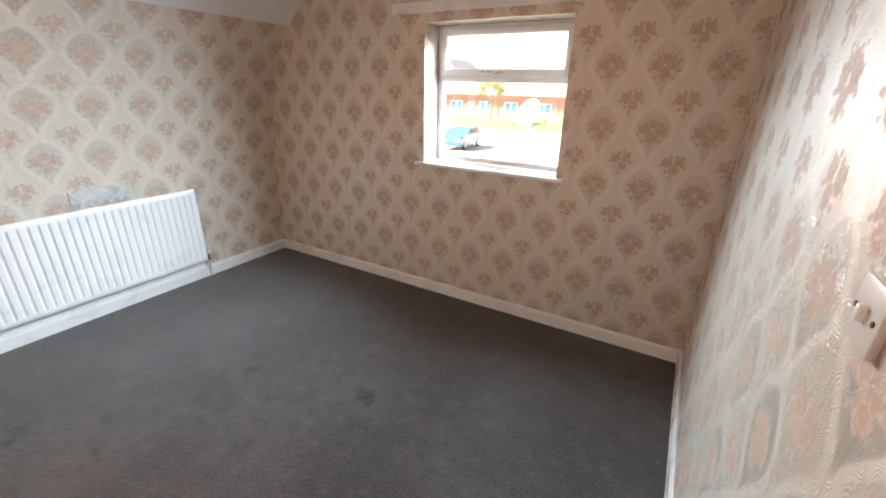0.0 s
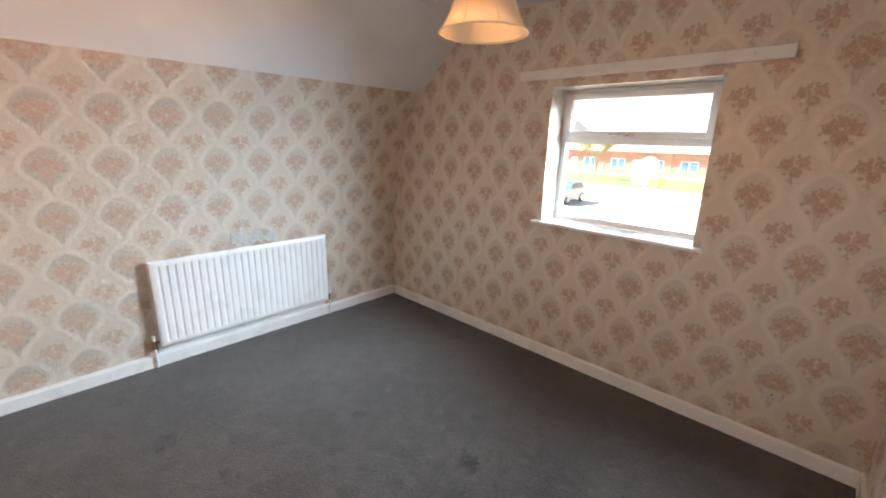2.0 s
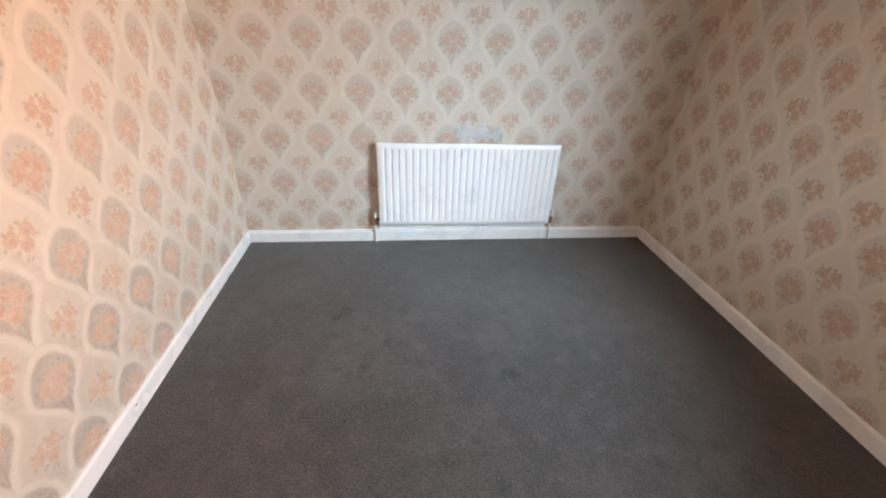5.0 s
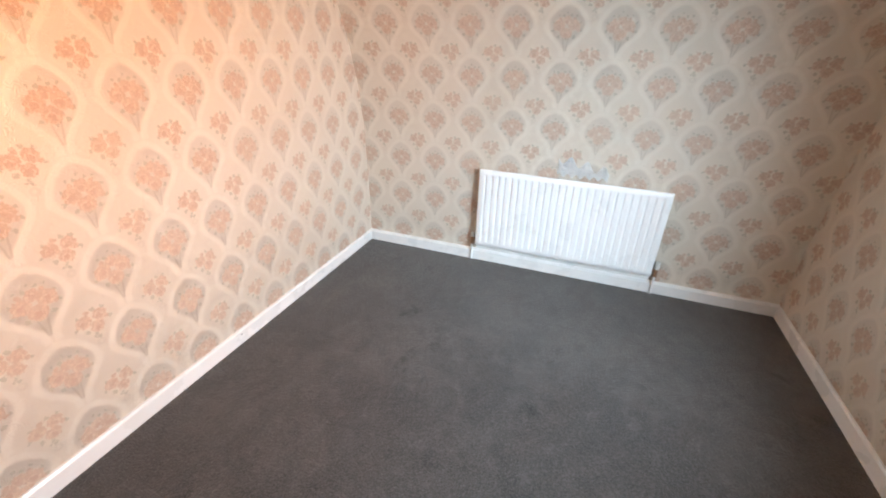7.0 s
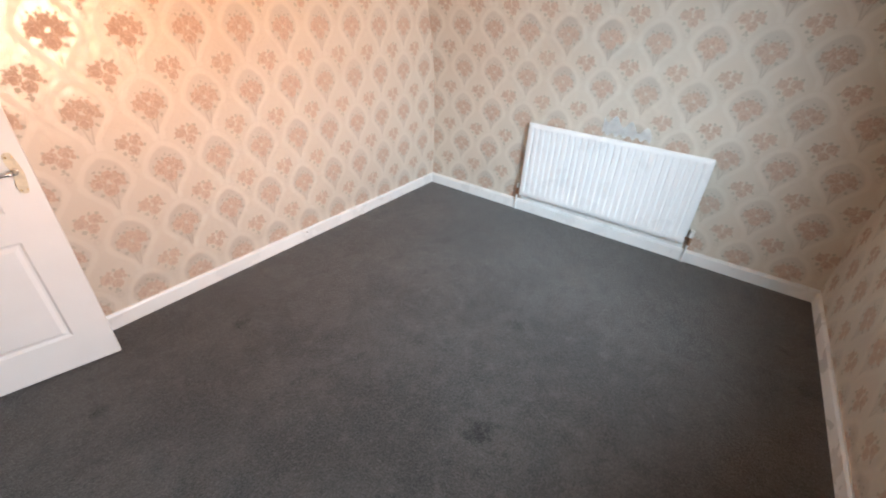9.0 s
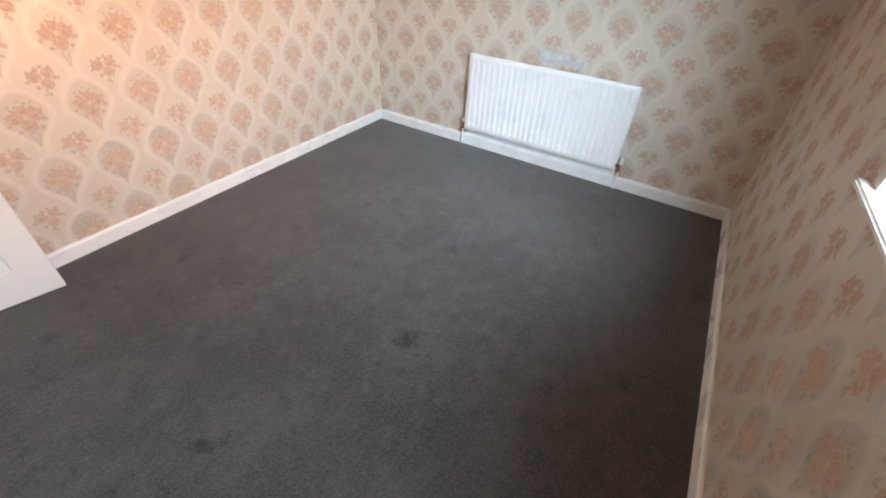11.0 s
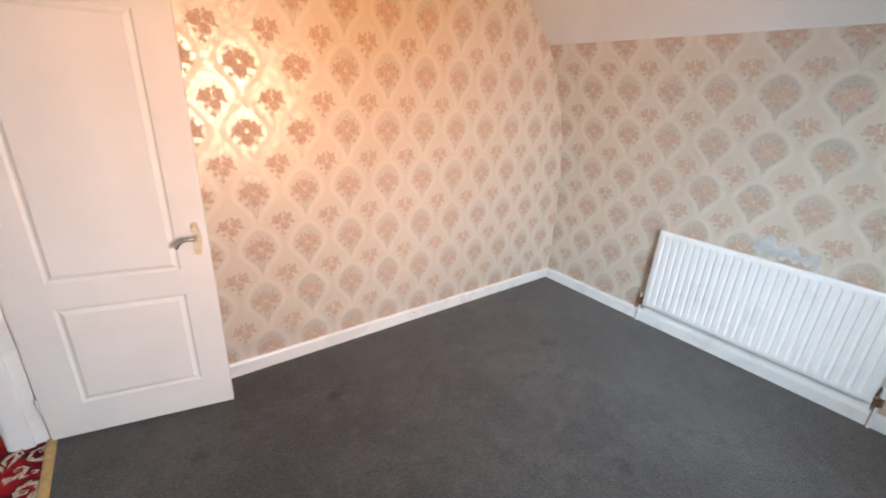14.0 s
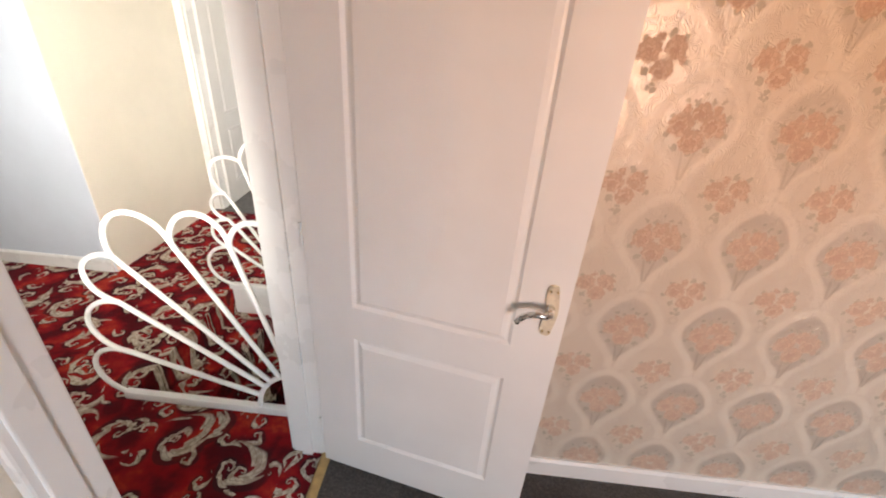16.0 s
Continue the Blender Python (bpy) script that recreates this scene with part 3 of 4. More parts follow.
# ---- radiator ----
RX, RY0, RY1, RZ0, RZ1 = 0.07, 0.984, 2.284, 0.158, 0.774
rad = thing("radiator", "white enamelled steel panel radiator with vertical flutes", "radiator", at=(0, 0, 0))
bm = bmesh.new()
flutes = 26
pitch = (RY1 - RY0 - 0.056) / flutes
outline = [(RX, RY0 + 0.012)]
for k in range(flutes):
    c = RY0 + 0.028 + (k + 0.5) * pitch
    outline += [(RX, c - 0.011), (RX - 0.011, c - 0.004), (RX - 0.011, c + 0.004), (RX, c + 0.011)]
outline += [(RX, RY1 - 0.012)]
z_rows = [(RZ0 + 0.012, 0.0), (RZ0 + 0.04, 0.0), (RZ0 + 0.055, 1.0), (RZ1 - 0.055, 1.0), (RZ1 - 0.04, 0.0), (RZ1 - 0.012, 0.0)]
grid = [[bm.verts.new((RX - (RX - x) * k, yy, zz)) for x, yy in outline] for zz, k in z_rows]
for a, b in zip(grid, grid[1:]):
    for k in range(len(outline) - 1):
        bm.faces.new((a[k], a[k + 1], b[k + 1], b[k]))
rim = [(RX - 0.010, RY0, RZ0), (RX - 0.010, RY1, RZ0), (RX - 0.010, RY1, RZ1), (RX - 0.010, RY0, RZ1)]
rv = [bm.verts.new(p) for p in rim]
bv = [bm.verts.new((RX - 0.022, p[1], p[2])) for p in rim]
bm.faces.new([rv[0]] + grid[0] + [rv[1]])
bm.faces.new([rv[2]] + grid[-1][::-1] + [rv[3]])
bm.faces.new([rv[1]] + [g[-1] for g in grid] + [rv[2]])
bm.faces.new([rv[3]] + [g[0] for g in grid[::-1]] + [rv[0]])
for k in range(4):
    bm.faces.new((rv[k], rv[(k + 1) % 4], bv[(k + 1) % 4], bv[k]))
bm.faces.new(bv[::-1])
part("panel", bm, RADIATOR, rad, smooth=True)
for yb in (RY0 + 0.2, RY1 - 0.24):
    part("wall_bracket", boxes((-0.012, RX - 0.022, yb, yb + 0.04, RZ0 + 0.06, RZ1 - 0.05)), RADIATOR, rad)
bm = bmesh.new()
prism(bm, [(-0.025, SH), (-0.0135, SH), (-0.0105, 0.55), (0.0005, 0.752), (-0.025, 0.752)], "y", RY0 - 0.005, RY1 + 0.005)
structure("bare_wall_strip", bm, GLOSS, "white painted wall left bare behind the radiator", "wall")
bm = bmesh.new()
cylinder(bm, (RX - 0.03, RY0 + 0.01, RZ0 + 0.005), (RX - 0.03, RY1 - 0.01, RZ0 + 0.005), 0.012)
part("bottom_seam", bm, RADIATOR, rad, smooth=True)
for yy, s, cap in ((RY0, -1, 0.03), (RY1, 1, 0.052)):
    yv = yy + s * 0.032
    bm = bmesh.new()
    cylinder(bm, (0.024, yy, RZ0 + 0.03), (0.024, yv, RZ0 + 0.03), 0.009)
    cylinder(bm, (0.024, yv - s * 0.018, RZ0 + 0.03), (0.024, yv - s * 0.008, RZ0 + 0.03), 0.015, seg=6)
    cylinder(bm, (0.024, yv, RZ0 - 0.01), (0.024, yv, RZ0 + 0.052), 0.011)
    cylinder(bm, (0.024, yv, RZ0 - 0.012), (0.024, yv, RZ0 + 0.008), 0.015, seg=6)
    valve = part("valve", bm, COPPER, rad, "tarnished brass radiator valve", True)
    bm = bmesh.new()
    cylinder(bm, (0.024, yv, RZ0 + 0.048), (0.024, yv, RZ0 + 0.052 + cap), 0.013 if s < 0 else 0.017, 0.012 if s < 0 else 0.015, 18)
    part("valve_cap", bm, PLASTIC, valve, "white plastic valve cap", True)
    bm = bmesh.new()
    tube(bm, [(0.024, yv, RZ0 - 0.005), (0.024, yv, 0.08), (0.027, yv, 0.002)], 0.0075, 12)
    part("pipe", bm, GLOSS, rad, "white painted pipe into the floor", True)

# torn paper above the radiator; its near-white colour takes in the window's glare
bm = bmesh.new()
cols, rws = 44, 14
gridv = []
for i in range(cols):
    for j in range(rws):
        yy = 1.53 + 0.34 * i / (cols - 1)
        top = 0.91 - 0.03 * math.sin(i * 0.45) - 0.0015 * i
        low = 0.79 + 0.012 * math.sin(i * 0.85)
        zz = low + (top - low) * j / (rws - 1)
        wx = -0.0195 + (zz - 0.55) * 0.06 + 0.010 + 0.005 * abs(noise.noise((yy * 26, zz * 34, 0)))
        gridv.append(bm.verts.new((wx, yy, zz)))
for i in range(cols - 1):
    for j in range(rws - 1):
        bm.faces.new((gridv[i * rws + j], gridv[(i + 1) * rws + j], gridv[(i + 1) * rws + j + 1], gridv[i * rws + j + 1]))
bmesh.ops.solidify(bm, geom=bm.faces[:], thickness=0.001)
tagged(finish("torn_paper_glare_patch", bm, TORN, False), "crumpled shiny patch of torn paper above the radiator, window glare put into its white", "paper patch")


# ---- electrical fittings ----
sock = thing("wall_socket", "small greyed plastic single socket low on the wallpaper", "socket", at=(3.178, L - 0.001, 0.325))
part("faceplate", boxes((-0.043, 0.043, -0.010, 0.0, -0.036, 0.036), bevel=0.004), OLD_PLASTIC, sock, smooth=True)
part("switch_rocker", boxes((0.016, 0.030, -0.0135, -0.009, 0.006, 0.026), bevel=0.002), OLD_PLASTIC, sock)
for x0, x1, z0, z1 in ((-0.004, 0.004, -0.002, 0.008), (-0.015, -0.008, -0.020, -0.015), (0.008, 0.015, -0.020, -0.015)):
    part("socket_hole", boxes((x0, x1, -0.0108, -0.0098, z0, z1)), DARK, sock)

sw = thing("light_switch", "greyed white plastic light switch on the wallpaper", "switch", at=(D + 0.001, 1.165, 1.325))
part("faceplate", boxes((-0.012, 0.0, -0.043, 0.043, -0.043, 0.043), bevel=0.005), OLD_PLASTIC, sw, smooth=True)
part("rocker", boxes((-0.021, -0.011, -0.006, 0.006, -0.011, 0.011), bevel=0.0025), PLASTIC, sw, smooth=True)
for k in (-1, 1):
    bm = bmesh.new()
    cylinder(bm, (-0.0135, k * 0.03, 0), (-0.0115, k * 0.03, 0), 0.004)
    part("screw", bm, DARK, sw)

LX, LY, LZ = 2.22, 1.70, 1.965
lamp = thing("pendant_lamp", "cream fabric bell-shaped pendant lampshade, unlit", "ceiling lamp", at=(LX, LY, LZ))
prof = [(0.152, 0.0), (0.150, 0.004), (0.138, 0.022), (0.120, 0.06), (0.104, 0.10), (0.092, 0.14), (0.083, 0.175), (0.078, 0.205), (0.075, 0.222)]
bm = bmesh.new()
lathe(bm, prof, 48)
bmesh.ops.solidify(bm, geom=bm.faces[:], thickness=0.002)
shade = part("shade", bm, SHADE, lamp, smooth=True)
bm = bmesh.new()
ring = [(0.153 * math.cos(a), 0.153 * math.sin(a), 0.0) for a in (2 * math.pi * k / 48 for k in range(49))]
tube(bm, ring, 0.0035, 8)
part("bottom_trim", bm, SHADE, shade, smooth=True)
for k in range(8):
    a = 2 * math.pi * (k + 0.3) / 8
    bm = bmesh.new()
    tube(bm, [((r + 0.001) * math.cos(a), (r + 0.001) * math.sin(a), z) for r, z in prof], 0.0016, 6)
    part("seam_rib", bm, SHADE, shade)
bm = bmesh.new()
tube(bm, [(0.077 * math.cos(a), 0.077 * math.sin(a), 0.222) for a in (2 * math.pi * k / 32 for k in range(33))], 0.003, 8)
tube(bm, [(-0.077, 0, 0.222), (0, 0, 0.20), (0.077, 0, 0.222)], 0.002, 6)
part("shade_ring", bm, CHROME, lamp)
bm = bmesh.new()
cylinder(bm, (0, 0, 0.14), (0, 0, 0.235), 0.019, 0.016, 20)
cylinder(bm, (0, 0, 0.235), (0, 0, 0.255), 0.016, 0.006, 20)
part("lampholder", bm, PLASTIC, lamp, smooth=True)
bm = bmesh.new()
lathe(bm, [(0.012, 0.14), (0.014, 0.125), (0.026, 0.10), (0.03, 0.075), (0.027, 0.052), (0.015, 0.037), (0.0005, 0.033)], 24)
part("bulb", bm, PLASTIC, lamp, "white opal bulb, unlit", True)
bm = bmesh.new()
cylinder(bm, (0, 0, 0.25), (0, 0, H - LZ - 0.03), 0.0035, seg=10)
part("cord", bm, PLASTIC, lamp)
bm = bmesh.new()
lathe(bm, [(0.006, H - LZ - 0.034), (0.02, H - LZ - 0.03), (0.035, H - LZ - 0.012), (0.038, H - LZ), (0.0005, H - LZ)], 28)
part("ceiling_rose", bm, PLASTIC, lamp, smooth=True)


# ---- doors ----
def door_leaf(w, h, x0, x1, lower, upper, t=0.035):
    """A moulded two-panel leaf in its own axes: hinge at the origin, width along x, front face towards -y."""
    bm = bmesh.new()
    xs, zs = [0, x0, x1, w], [0, lower[0], lower[1], upper[0], upper[1], h]
    layers = []
    for yy in (0.0, t):
        layers.append([[bm.verts.new((x, yy, z)) for x in xs] for z in zs])
    panels = []
    for li, g in enumerate(layers):
        for j in range(5):
            for i in range(3):
                q = [g[j][i], g[j][i + 1], g[j + 1][i + 1], g[j + 1][i]]
                f = bm.faces.new(q if li == 0 else q[::-1])
                if i == 1 and j in (1, 3):
                    panels.append(f)
    f0, f1 = layers
    for j in range(5):
        bm.faces.new((f0[j][0], f0[j + 1][0], f1[j + 1][0], f1[j][0]))
        bm.faces.new((f0[j][3], f1[j][3], f1[j + 1][3], f0[j + 1][3]))
    for i in range(3):
        bm.faces.new((f0[0][i], f1[0][i], f1[0][i + 1], f0[0][i + 1]))
        bm.faces.new((f0[5][i], f0[5][i + 1], f1[5][i + 1], f1[5][i]))
    for th, dp in ((0.005, -0.007), (0.014, -0.008), (0.010, 0.001), (0.02, 0.009)):
        bmesh.ops.inset_individual(bm, faces=panels, thickness=th, depth=dp)
    return bm


def lever_handle(parent, x, y, z, way, out):
    """A long plate with a curved lever; way is the lever's direction along x, out that away from the leaf along y."""
    bm = bmesh.new()
    pts = []
    for k in range(28):
        a = 2 * math.pi * k / 28
        zz = 0.078 * math.sin(a)
        rr = 0.019 + 0.004 * math.cos(3 * a) - 0.003 * math.cos(2 * a)
        pts.append((x + rr * math.copysign(abs(math.cos(a)) ** 0.6, math.cos(a)), z + zz))
    lo, hi = sorted((y, y + out * 0.008))
    prism(bm, pts, "y", lo, hi)
    bmesh.ops.bevel(bm, geom=[e for e in bm.edges if all(abs(v.co.y - (y + out * 0.008)) < 1e-5 for v in e.verts)], offset=0.003, segments=2, affect="EDGES")
    plate = part("handle_plate", bm, CERAMIC, parent, "ivory and brass lever handle plate", True)
    for dz in (-0.062, 0.062):
        for dx in (-0.009, 0.009):
            bm = bmesh.new()
            cylinder(bm, (x + dx, y + out * 0.007, z + dz), (x + dx, y + out * 0.0105, z + dz), 0.0035, seg=10)
            part("screw", bm, BRASS, plate)
    bm = bmesh.new()
    cylinder(bm, (x, y + out * 0.006, z + 0.012), (x, y + out * 0.03, z + 0.012), 0.011, 0.009, 18)
    tube(bm, [(x, y + out * 0.012, z + 0.012), (x, y + out * 0.04, z + 0.012), (x + way * 0.010, y + out * 0.05, z + 0.013), (x + way * 0.03, y + out * 0.052, z + 0.015),
              (x + way * 0.052, y + out * 0.052, z + 0.008), (x + way * 0.068, y + out * 0.051, z - 0.006), (x + way * 0.078, y + out * 0.05, z - 0.022)], 0.0085, 12)
    part("lever", bm, CHROME, parent, "polished metal curved lever", True)


def hinge(parent, z):
    bm = bmesh.new()
    cylinder(bm, (-0.004, -0.004, z - 0.038), (-0.004, -0.004, z + 0.038), 0.005, seg=12)
    part("hinge", bm, GLOSS, parent)


DW = 0.757
leaf = thing("door_1", "white moulded two-panel door standing open", "door", at=(3.572, 0.06, 0.012))
leaf.rotation_euler = (0, 0, radians(180 - 12.0))
bm = door_leaf(DW, 1.975, 0.147, 0.63, (0.173, 0.66), (0.782, 1.84))
for v in bm.verts:
    v.co.y = 0.035 - v.co.y
bmesh.ops.reverse_faces(bm, faces=bm.faces[:])
slab = part("leaf", bm, DOOR_WHITE, leaf)
for z in (0.2, 1.0, 1.78):
    hinge(leaf, z)

# ---- landing, stairs and the room beyond ----
LW = D + 0.12                       # landing side of the bedroom wall
SX1, SY0, SY1 = 4.55, -1.04, -0.13   # stairwell
structure("landing_floor", boxes((D + 0.004, 6.75, SY1, 1.0, -0.2, -0.004), (SX1, 6.75, SY0, SY1, -0.2, -0.004), (4.12, 6.75, -2.16, SY0, -0.2, -0.004)), RED,
          "crimson carpet with cream acanthus scrolls", "carpet")
stairs = thing("staircase", "carpeted stairs going down from the landing", "staircase")
for k in range(6):
    x1 = SX1 - 0.214 * k
    x0 = x1 - 0.214
    z = -0.19 * (k + 1)
    bm = boxes((x0 - 0.02, x1, SY0 + 0.02, SY1 - 0.02, z - 0.19, z))
    bmesh.ops.bevel(bm, geom=[e for e in bm.edges if all(abs(v.co.x - x0 + 0.02) < 1e-4 and v.co.z > z - 0.01 for v in e.verts)], offset=0.018, segments=4, affect="EDGES")
    part("step", bm, RED, stairs, smooth=True)
structure("stair_apron", boxes((LW, SX1 + 0.02, SY0 - 0.012, SY0 + 0.02, -1.6, 0.03), bevel=0.004), GLOSS, "white painted apron board beside the stairs", "apron")
structure("stair_string", boxes((LW, SX1 + 0.02, SY1 - 0.02, SY1 + 0.012, -1.6, -0.005), bevel=0.003), GLOSS, "white painted stair string", "apron")
structure("stairwell_floor", boxes((2.9, SX1 + 0.3, -1.3, 0.2, -2.7, -2.6)), RED, "crimson carpet at the stair foot", "carpet")
structure("wall_stairwell", boxes((2.9, LW + 0.0, SY0 - 0.1, -0.101, -2.6, -0.17), (2.85, 2.9, -1.2, 0.0, -2.6, -0.17)), CREAM, "cream painted stairwell wall", "wall")
structure("wall_landing_west", boxes((D, LW, SY0 - 0.1, -0.101, -2.6, H + 0.1)), CREAM, "cream painted landing wall", "wall")
structure("wall_bulkhead", boxes((LW, 4.12, SY0 - 0.1, SY0 - 0.013, -2.6, H), (4.02, 4.12, -2.2, SY0 - 0.1, -0.2, H)), CREAM, "cream painted wall beside the stairhead", "wall")
FX0, FX1 = 4.45, 5.29
structure("wall_landing_south", boxes((4.02, FX0, -2.3, -2.2, -0.2, H), (FX1, 5.5, -2.3, -2.2, -0.2, H), (FX0, FX1, -2.3, -2.2, 2.02, H)), CREAM, "cream painted wall round a doorway", "wall")
structure("wall_landing_cream", boxes((5.36, 5.48, -2.2, -1.079, -0.2, H)), CREAM, "warm cream painted landing wall", "wall")
structure("wall_landing_recess", boxes((5.364, 6.75, -1.175, -1.075, -0.2, H)), PALE_BLUE, "pale blue landing wall with a skirting board", "wall")
skirting("baseboard_recess", sk_profile(-1.075, 1), "x", 5.37, 6.7)
# the unseen side of the landing, closed off by plain walls
structure("wall_landing_east", boxes((6.7, 6.8, -1.1, 1.1, -0.2, H)), OFFWHITE, "white painted landing wall", "wall")
structure("wall_landing_north", boxes((LW, 6.75, 1.0, 1.1, -0.2, H)), OFFWHITE, "white painted landing wall", "wall")
structure("landing_ceiling", boxes((D + 0.05, 6.8, -4.7, 1.1, H, H + 0.1)), EMULSION, "white painted landing ceiling", "ceiling")
# fill lamp added before the solid north wall to brighten the landing
area_lamp("landing_fill_light", (3.98, 0.985, 1.5), (5.36, -1.6, 1.0), 0.5, 1.15, 5.0, (1.0, 0.95, 0.86), 80)
# added fill lamp, away from window_2, that brightens the far door leaf
area_lamp("far_room_fill_light", (2.93, -3.4, 1.5), (5.3, -3.0, 1.0), 1.1, 1.2, 2.4, (1.0, 0.97, 0.9))

bm = boxes((FX0 - 0.06, FX0, -2.2, -2.184, 0, 2.08), (FX1, FX1 + 0.06, -2.2, -2.184, 0, 2.08), (FX0, FX1, -2.2, -2.184, 2.02, 2.08), (FX0, FX0 + 0.02, -2.3, -2.2, 0, 2.02), (FX1 - 0.02, FX1 - 0.001, -2.3, -2.2, 0, 2.02), bevel=0.003)
structure("trim_far_doorway", bm, GLOSS, "white architrave round the far doorway", "door frame")
# room beyond
structure("far_room_floor", boxes((2.9, 6.6, -4.6, -2.16, -0.2, -0.002)), CARPET, "grey carpet of the room beyond", "carpet")
structure("wall_far_room", boxes((2.8, 2.9, -4.6, -2.3, -0.2, H), (6.5, 6.6, -4.6, -2.3, -0.2, H), (2.9, 4.75, -4.6, -4.5, -0.2, H), (6.1, 6.5, -4.6, -4.5, -0.2, H), (4.75, 6.1, -4.6, -4.5, -0.2, 0.86),
                               (4.75, 6.1, -4.6, -4.5, 2.05, H), (2.9, 4.02, -2.3, -2.2, -0.2, H), (5.5, 6.5, -2.3, -2.2, -0.2, H)), OFFWHITE, "white painted wall of the room beyond", "wall")
structure("far_room_ceiling", boxes((2.8, D + 0.05, -4.7, -1.15, H, H + 0.1)), EMULSION, "white painted ceiling", "ceiling")
far_win = thing("window_2", "white framed bright window in the room beyond", "window")
far_win["kind"] = "structure"
bm = boxes((4.75, 4.81, -4.57, -4.51, 0.86, 2.05), (6.04, 6.1, -4.57, -4.51, 0.86, 2.05), (4.81, 6.04, -4.57, -4.51, 0.86, 0.92), (4.81, 6.04, -4.57, -4.51, 1.99, 2.05), (5.4, 5.45, -4.57, -4.51, 0.92, 1.99), bevel=0.004)
part("window_frame", bm, UPVC, far_win)
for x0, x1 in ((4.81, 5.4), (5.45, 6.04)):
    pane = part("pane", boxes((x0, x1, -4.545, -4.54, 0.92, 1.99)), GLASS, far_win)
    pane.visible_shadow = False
far = thing("door_2", "white moulded two-panel door open into the far room", "door", at=(FX1 - 0.045, -2.29, 0.012))
far.rotation_euler = (0, 0, radians(-87))
bm = door_leaf(0.757, 1.975, 0.147, 0.63, (0.173, 0.66), (0.782, 1.84))
part("leaf", bm, DOOR_WHITE, far)
lever_handle(far, 0.712, 0.0, 0.94, -1, -1)
lever_handle(leaf, 0.713, 0.0, 0.927, -1, -1)
# a crumpled dust sheet on the far floor
bm = bmesh.new()
n = 18
gv = [[bm.verts.new((4.75 + 0.5 * i / (n - 1), -3.35 + 0.3 * j / (n - 1), 0.004 + 0.05 * abs(noise.noise((i * 0.35, j * 0.35, 3.1))) * math.sin(math.pi * i / (n - 1)) * math.sin(math.pi * j / (n - 1)))) for j in range(n)] for i in range(n)]
for i in range(n - 1):
    for j in range(n - 1):
        bm.faces.new((gv[i][j], gv[i + 1][j], gv[i + 1][j + 1], gv[i][j + 1]))
bmesh.ops.solidify(bm, geom=bm.faces[:], thickness=0.003)
tagged(finish("dust_sheet", bm, OFFWHITE, True), "crumpled white sheet lying on the grey carpet", "sheet")


# ---- fan-shaped stair railings ----
def fan_railing(label, y, hub, r_hub, joints, bar_end, top):
    """A quarter fan of flat rods from a hub; neighbouring rods are bound by round loops. joints: rod ends as (x, z)."""
    rail = thing("stair_railing", label, "railing", "fan railings")
    bm = boxes((hub[0], bar_end, y - 0.016, y + 0.016, 0.0, 0.042), bevel=0.005)
    part("base_rail", bm, GLOSS, rail, smooth=True)
    bm = bmesh.new()
    tube(bm, [(hub[0] + r_hub * math.cos(a), y, hub[1] + r_hub * math.sin(a)) for a in (radians(90 * k / 14) for k in range(15))], 0.011, 10)
    part("hub_arc", bm, GLOSS, rail, smooth=True)
    ends = []
    for jx, jz in joints:
        d = Vector((jx - hub[0], 0, jz - hub[1])).normalized()
        ends.append(((jx, jz), d))
        bm = bmesh.new()
        tube(bm, [(hub[0] + d.x * r_hub, y, hub[1] + d.z * r_hub), (jx, y, jz)], 0.0105, 10)
        part("rod", bm, GLOSS, rail, smooth=True)
    first = ((bar_end - 0.012, 0.03), Vector((1, 0, 0)))
    chain = [first] + ends
    for (p, dp), (q, dq) in zip(chain, chain[1:]):
        a, b = Vector((p[0], y, p[1])), Vector((q[0], y, q[1]))
        d = (dp + dq).normalized()
        mid, half = (a + b) / 2, (b - a).length / 2
        across = (b - a).normalized()
        d = (d - across * d.dot(across)).normalized()
        out = 1.15 * half
        bm = bmesh.new()
        tube(bm, [mid - across * half * math.cos(s) + d * out * math.sin(s) for s in (math.pi * k / 20 for k in range(21))], 0.0105, 10)
        part("loop", bm, GLOSS, rail, smooth=True)
    # the last loop, cut by the wall
    p, dp = chain[-1]
    half = abs(p[0] - hub[0]) / 2 if top else 0
    if top:
        bm = bmesh.new()
        tube(bm, [(hub[0] + half + half * math.cos(s), y, p[1] + 1.05 * half * math.sin(s)) for s in (math.pi * k / 20 for k in range(21))], 0.0105, 10)
        part("loop", bm, GLOSS, rail, smooth=True)
        bm = bmesh.new()
        tube(bm, [(hub[0] + 0.011, y, hub[1] + r_hub - 0.02), (hub[0] + 0.011, y, p[1])], 0.0105, 10)
        part("rod", bm, GLOSS, rail, smooth=True)
    return rail


fan_railing("white painted metal fan-shaped railing at the stair top", -0.13, (3.725, 0.045), 0.2, [(4.45, 0.275), (4.425, 0.535), (4.385, 0.745), (4.14, 0.822), (3.925, 0.83)], 4.545, True)
fan_railing("smaller white metal fan-shaped railing across the stairwell", -1.025, (4.122, 0.03), 0.145, [(4.50, 0.30), (4.49, 0.49), (4.48, 0.65), (4.36, 0.845)], 4.545, True)

# nail head in the south skirting
bm = bmesh.new()
cylinder(bm, (1.545, 0.0155, 0.06), (1.545, 0.018, 0.06), 0.004)
tagged(finish("nail", bm, DARK), "small dark nail head in the white skirting", "nail")

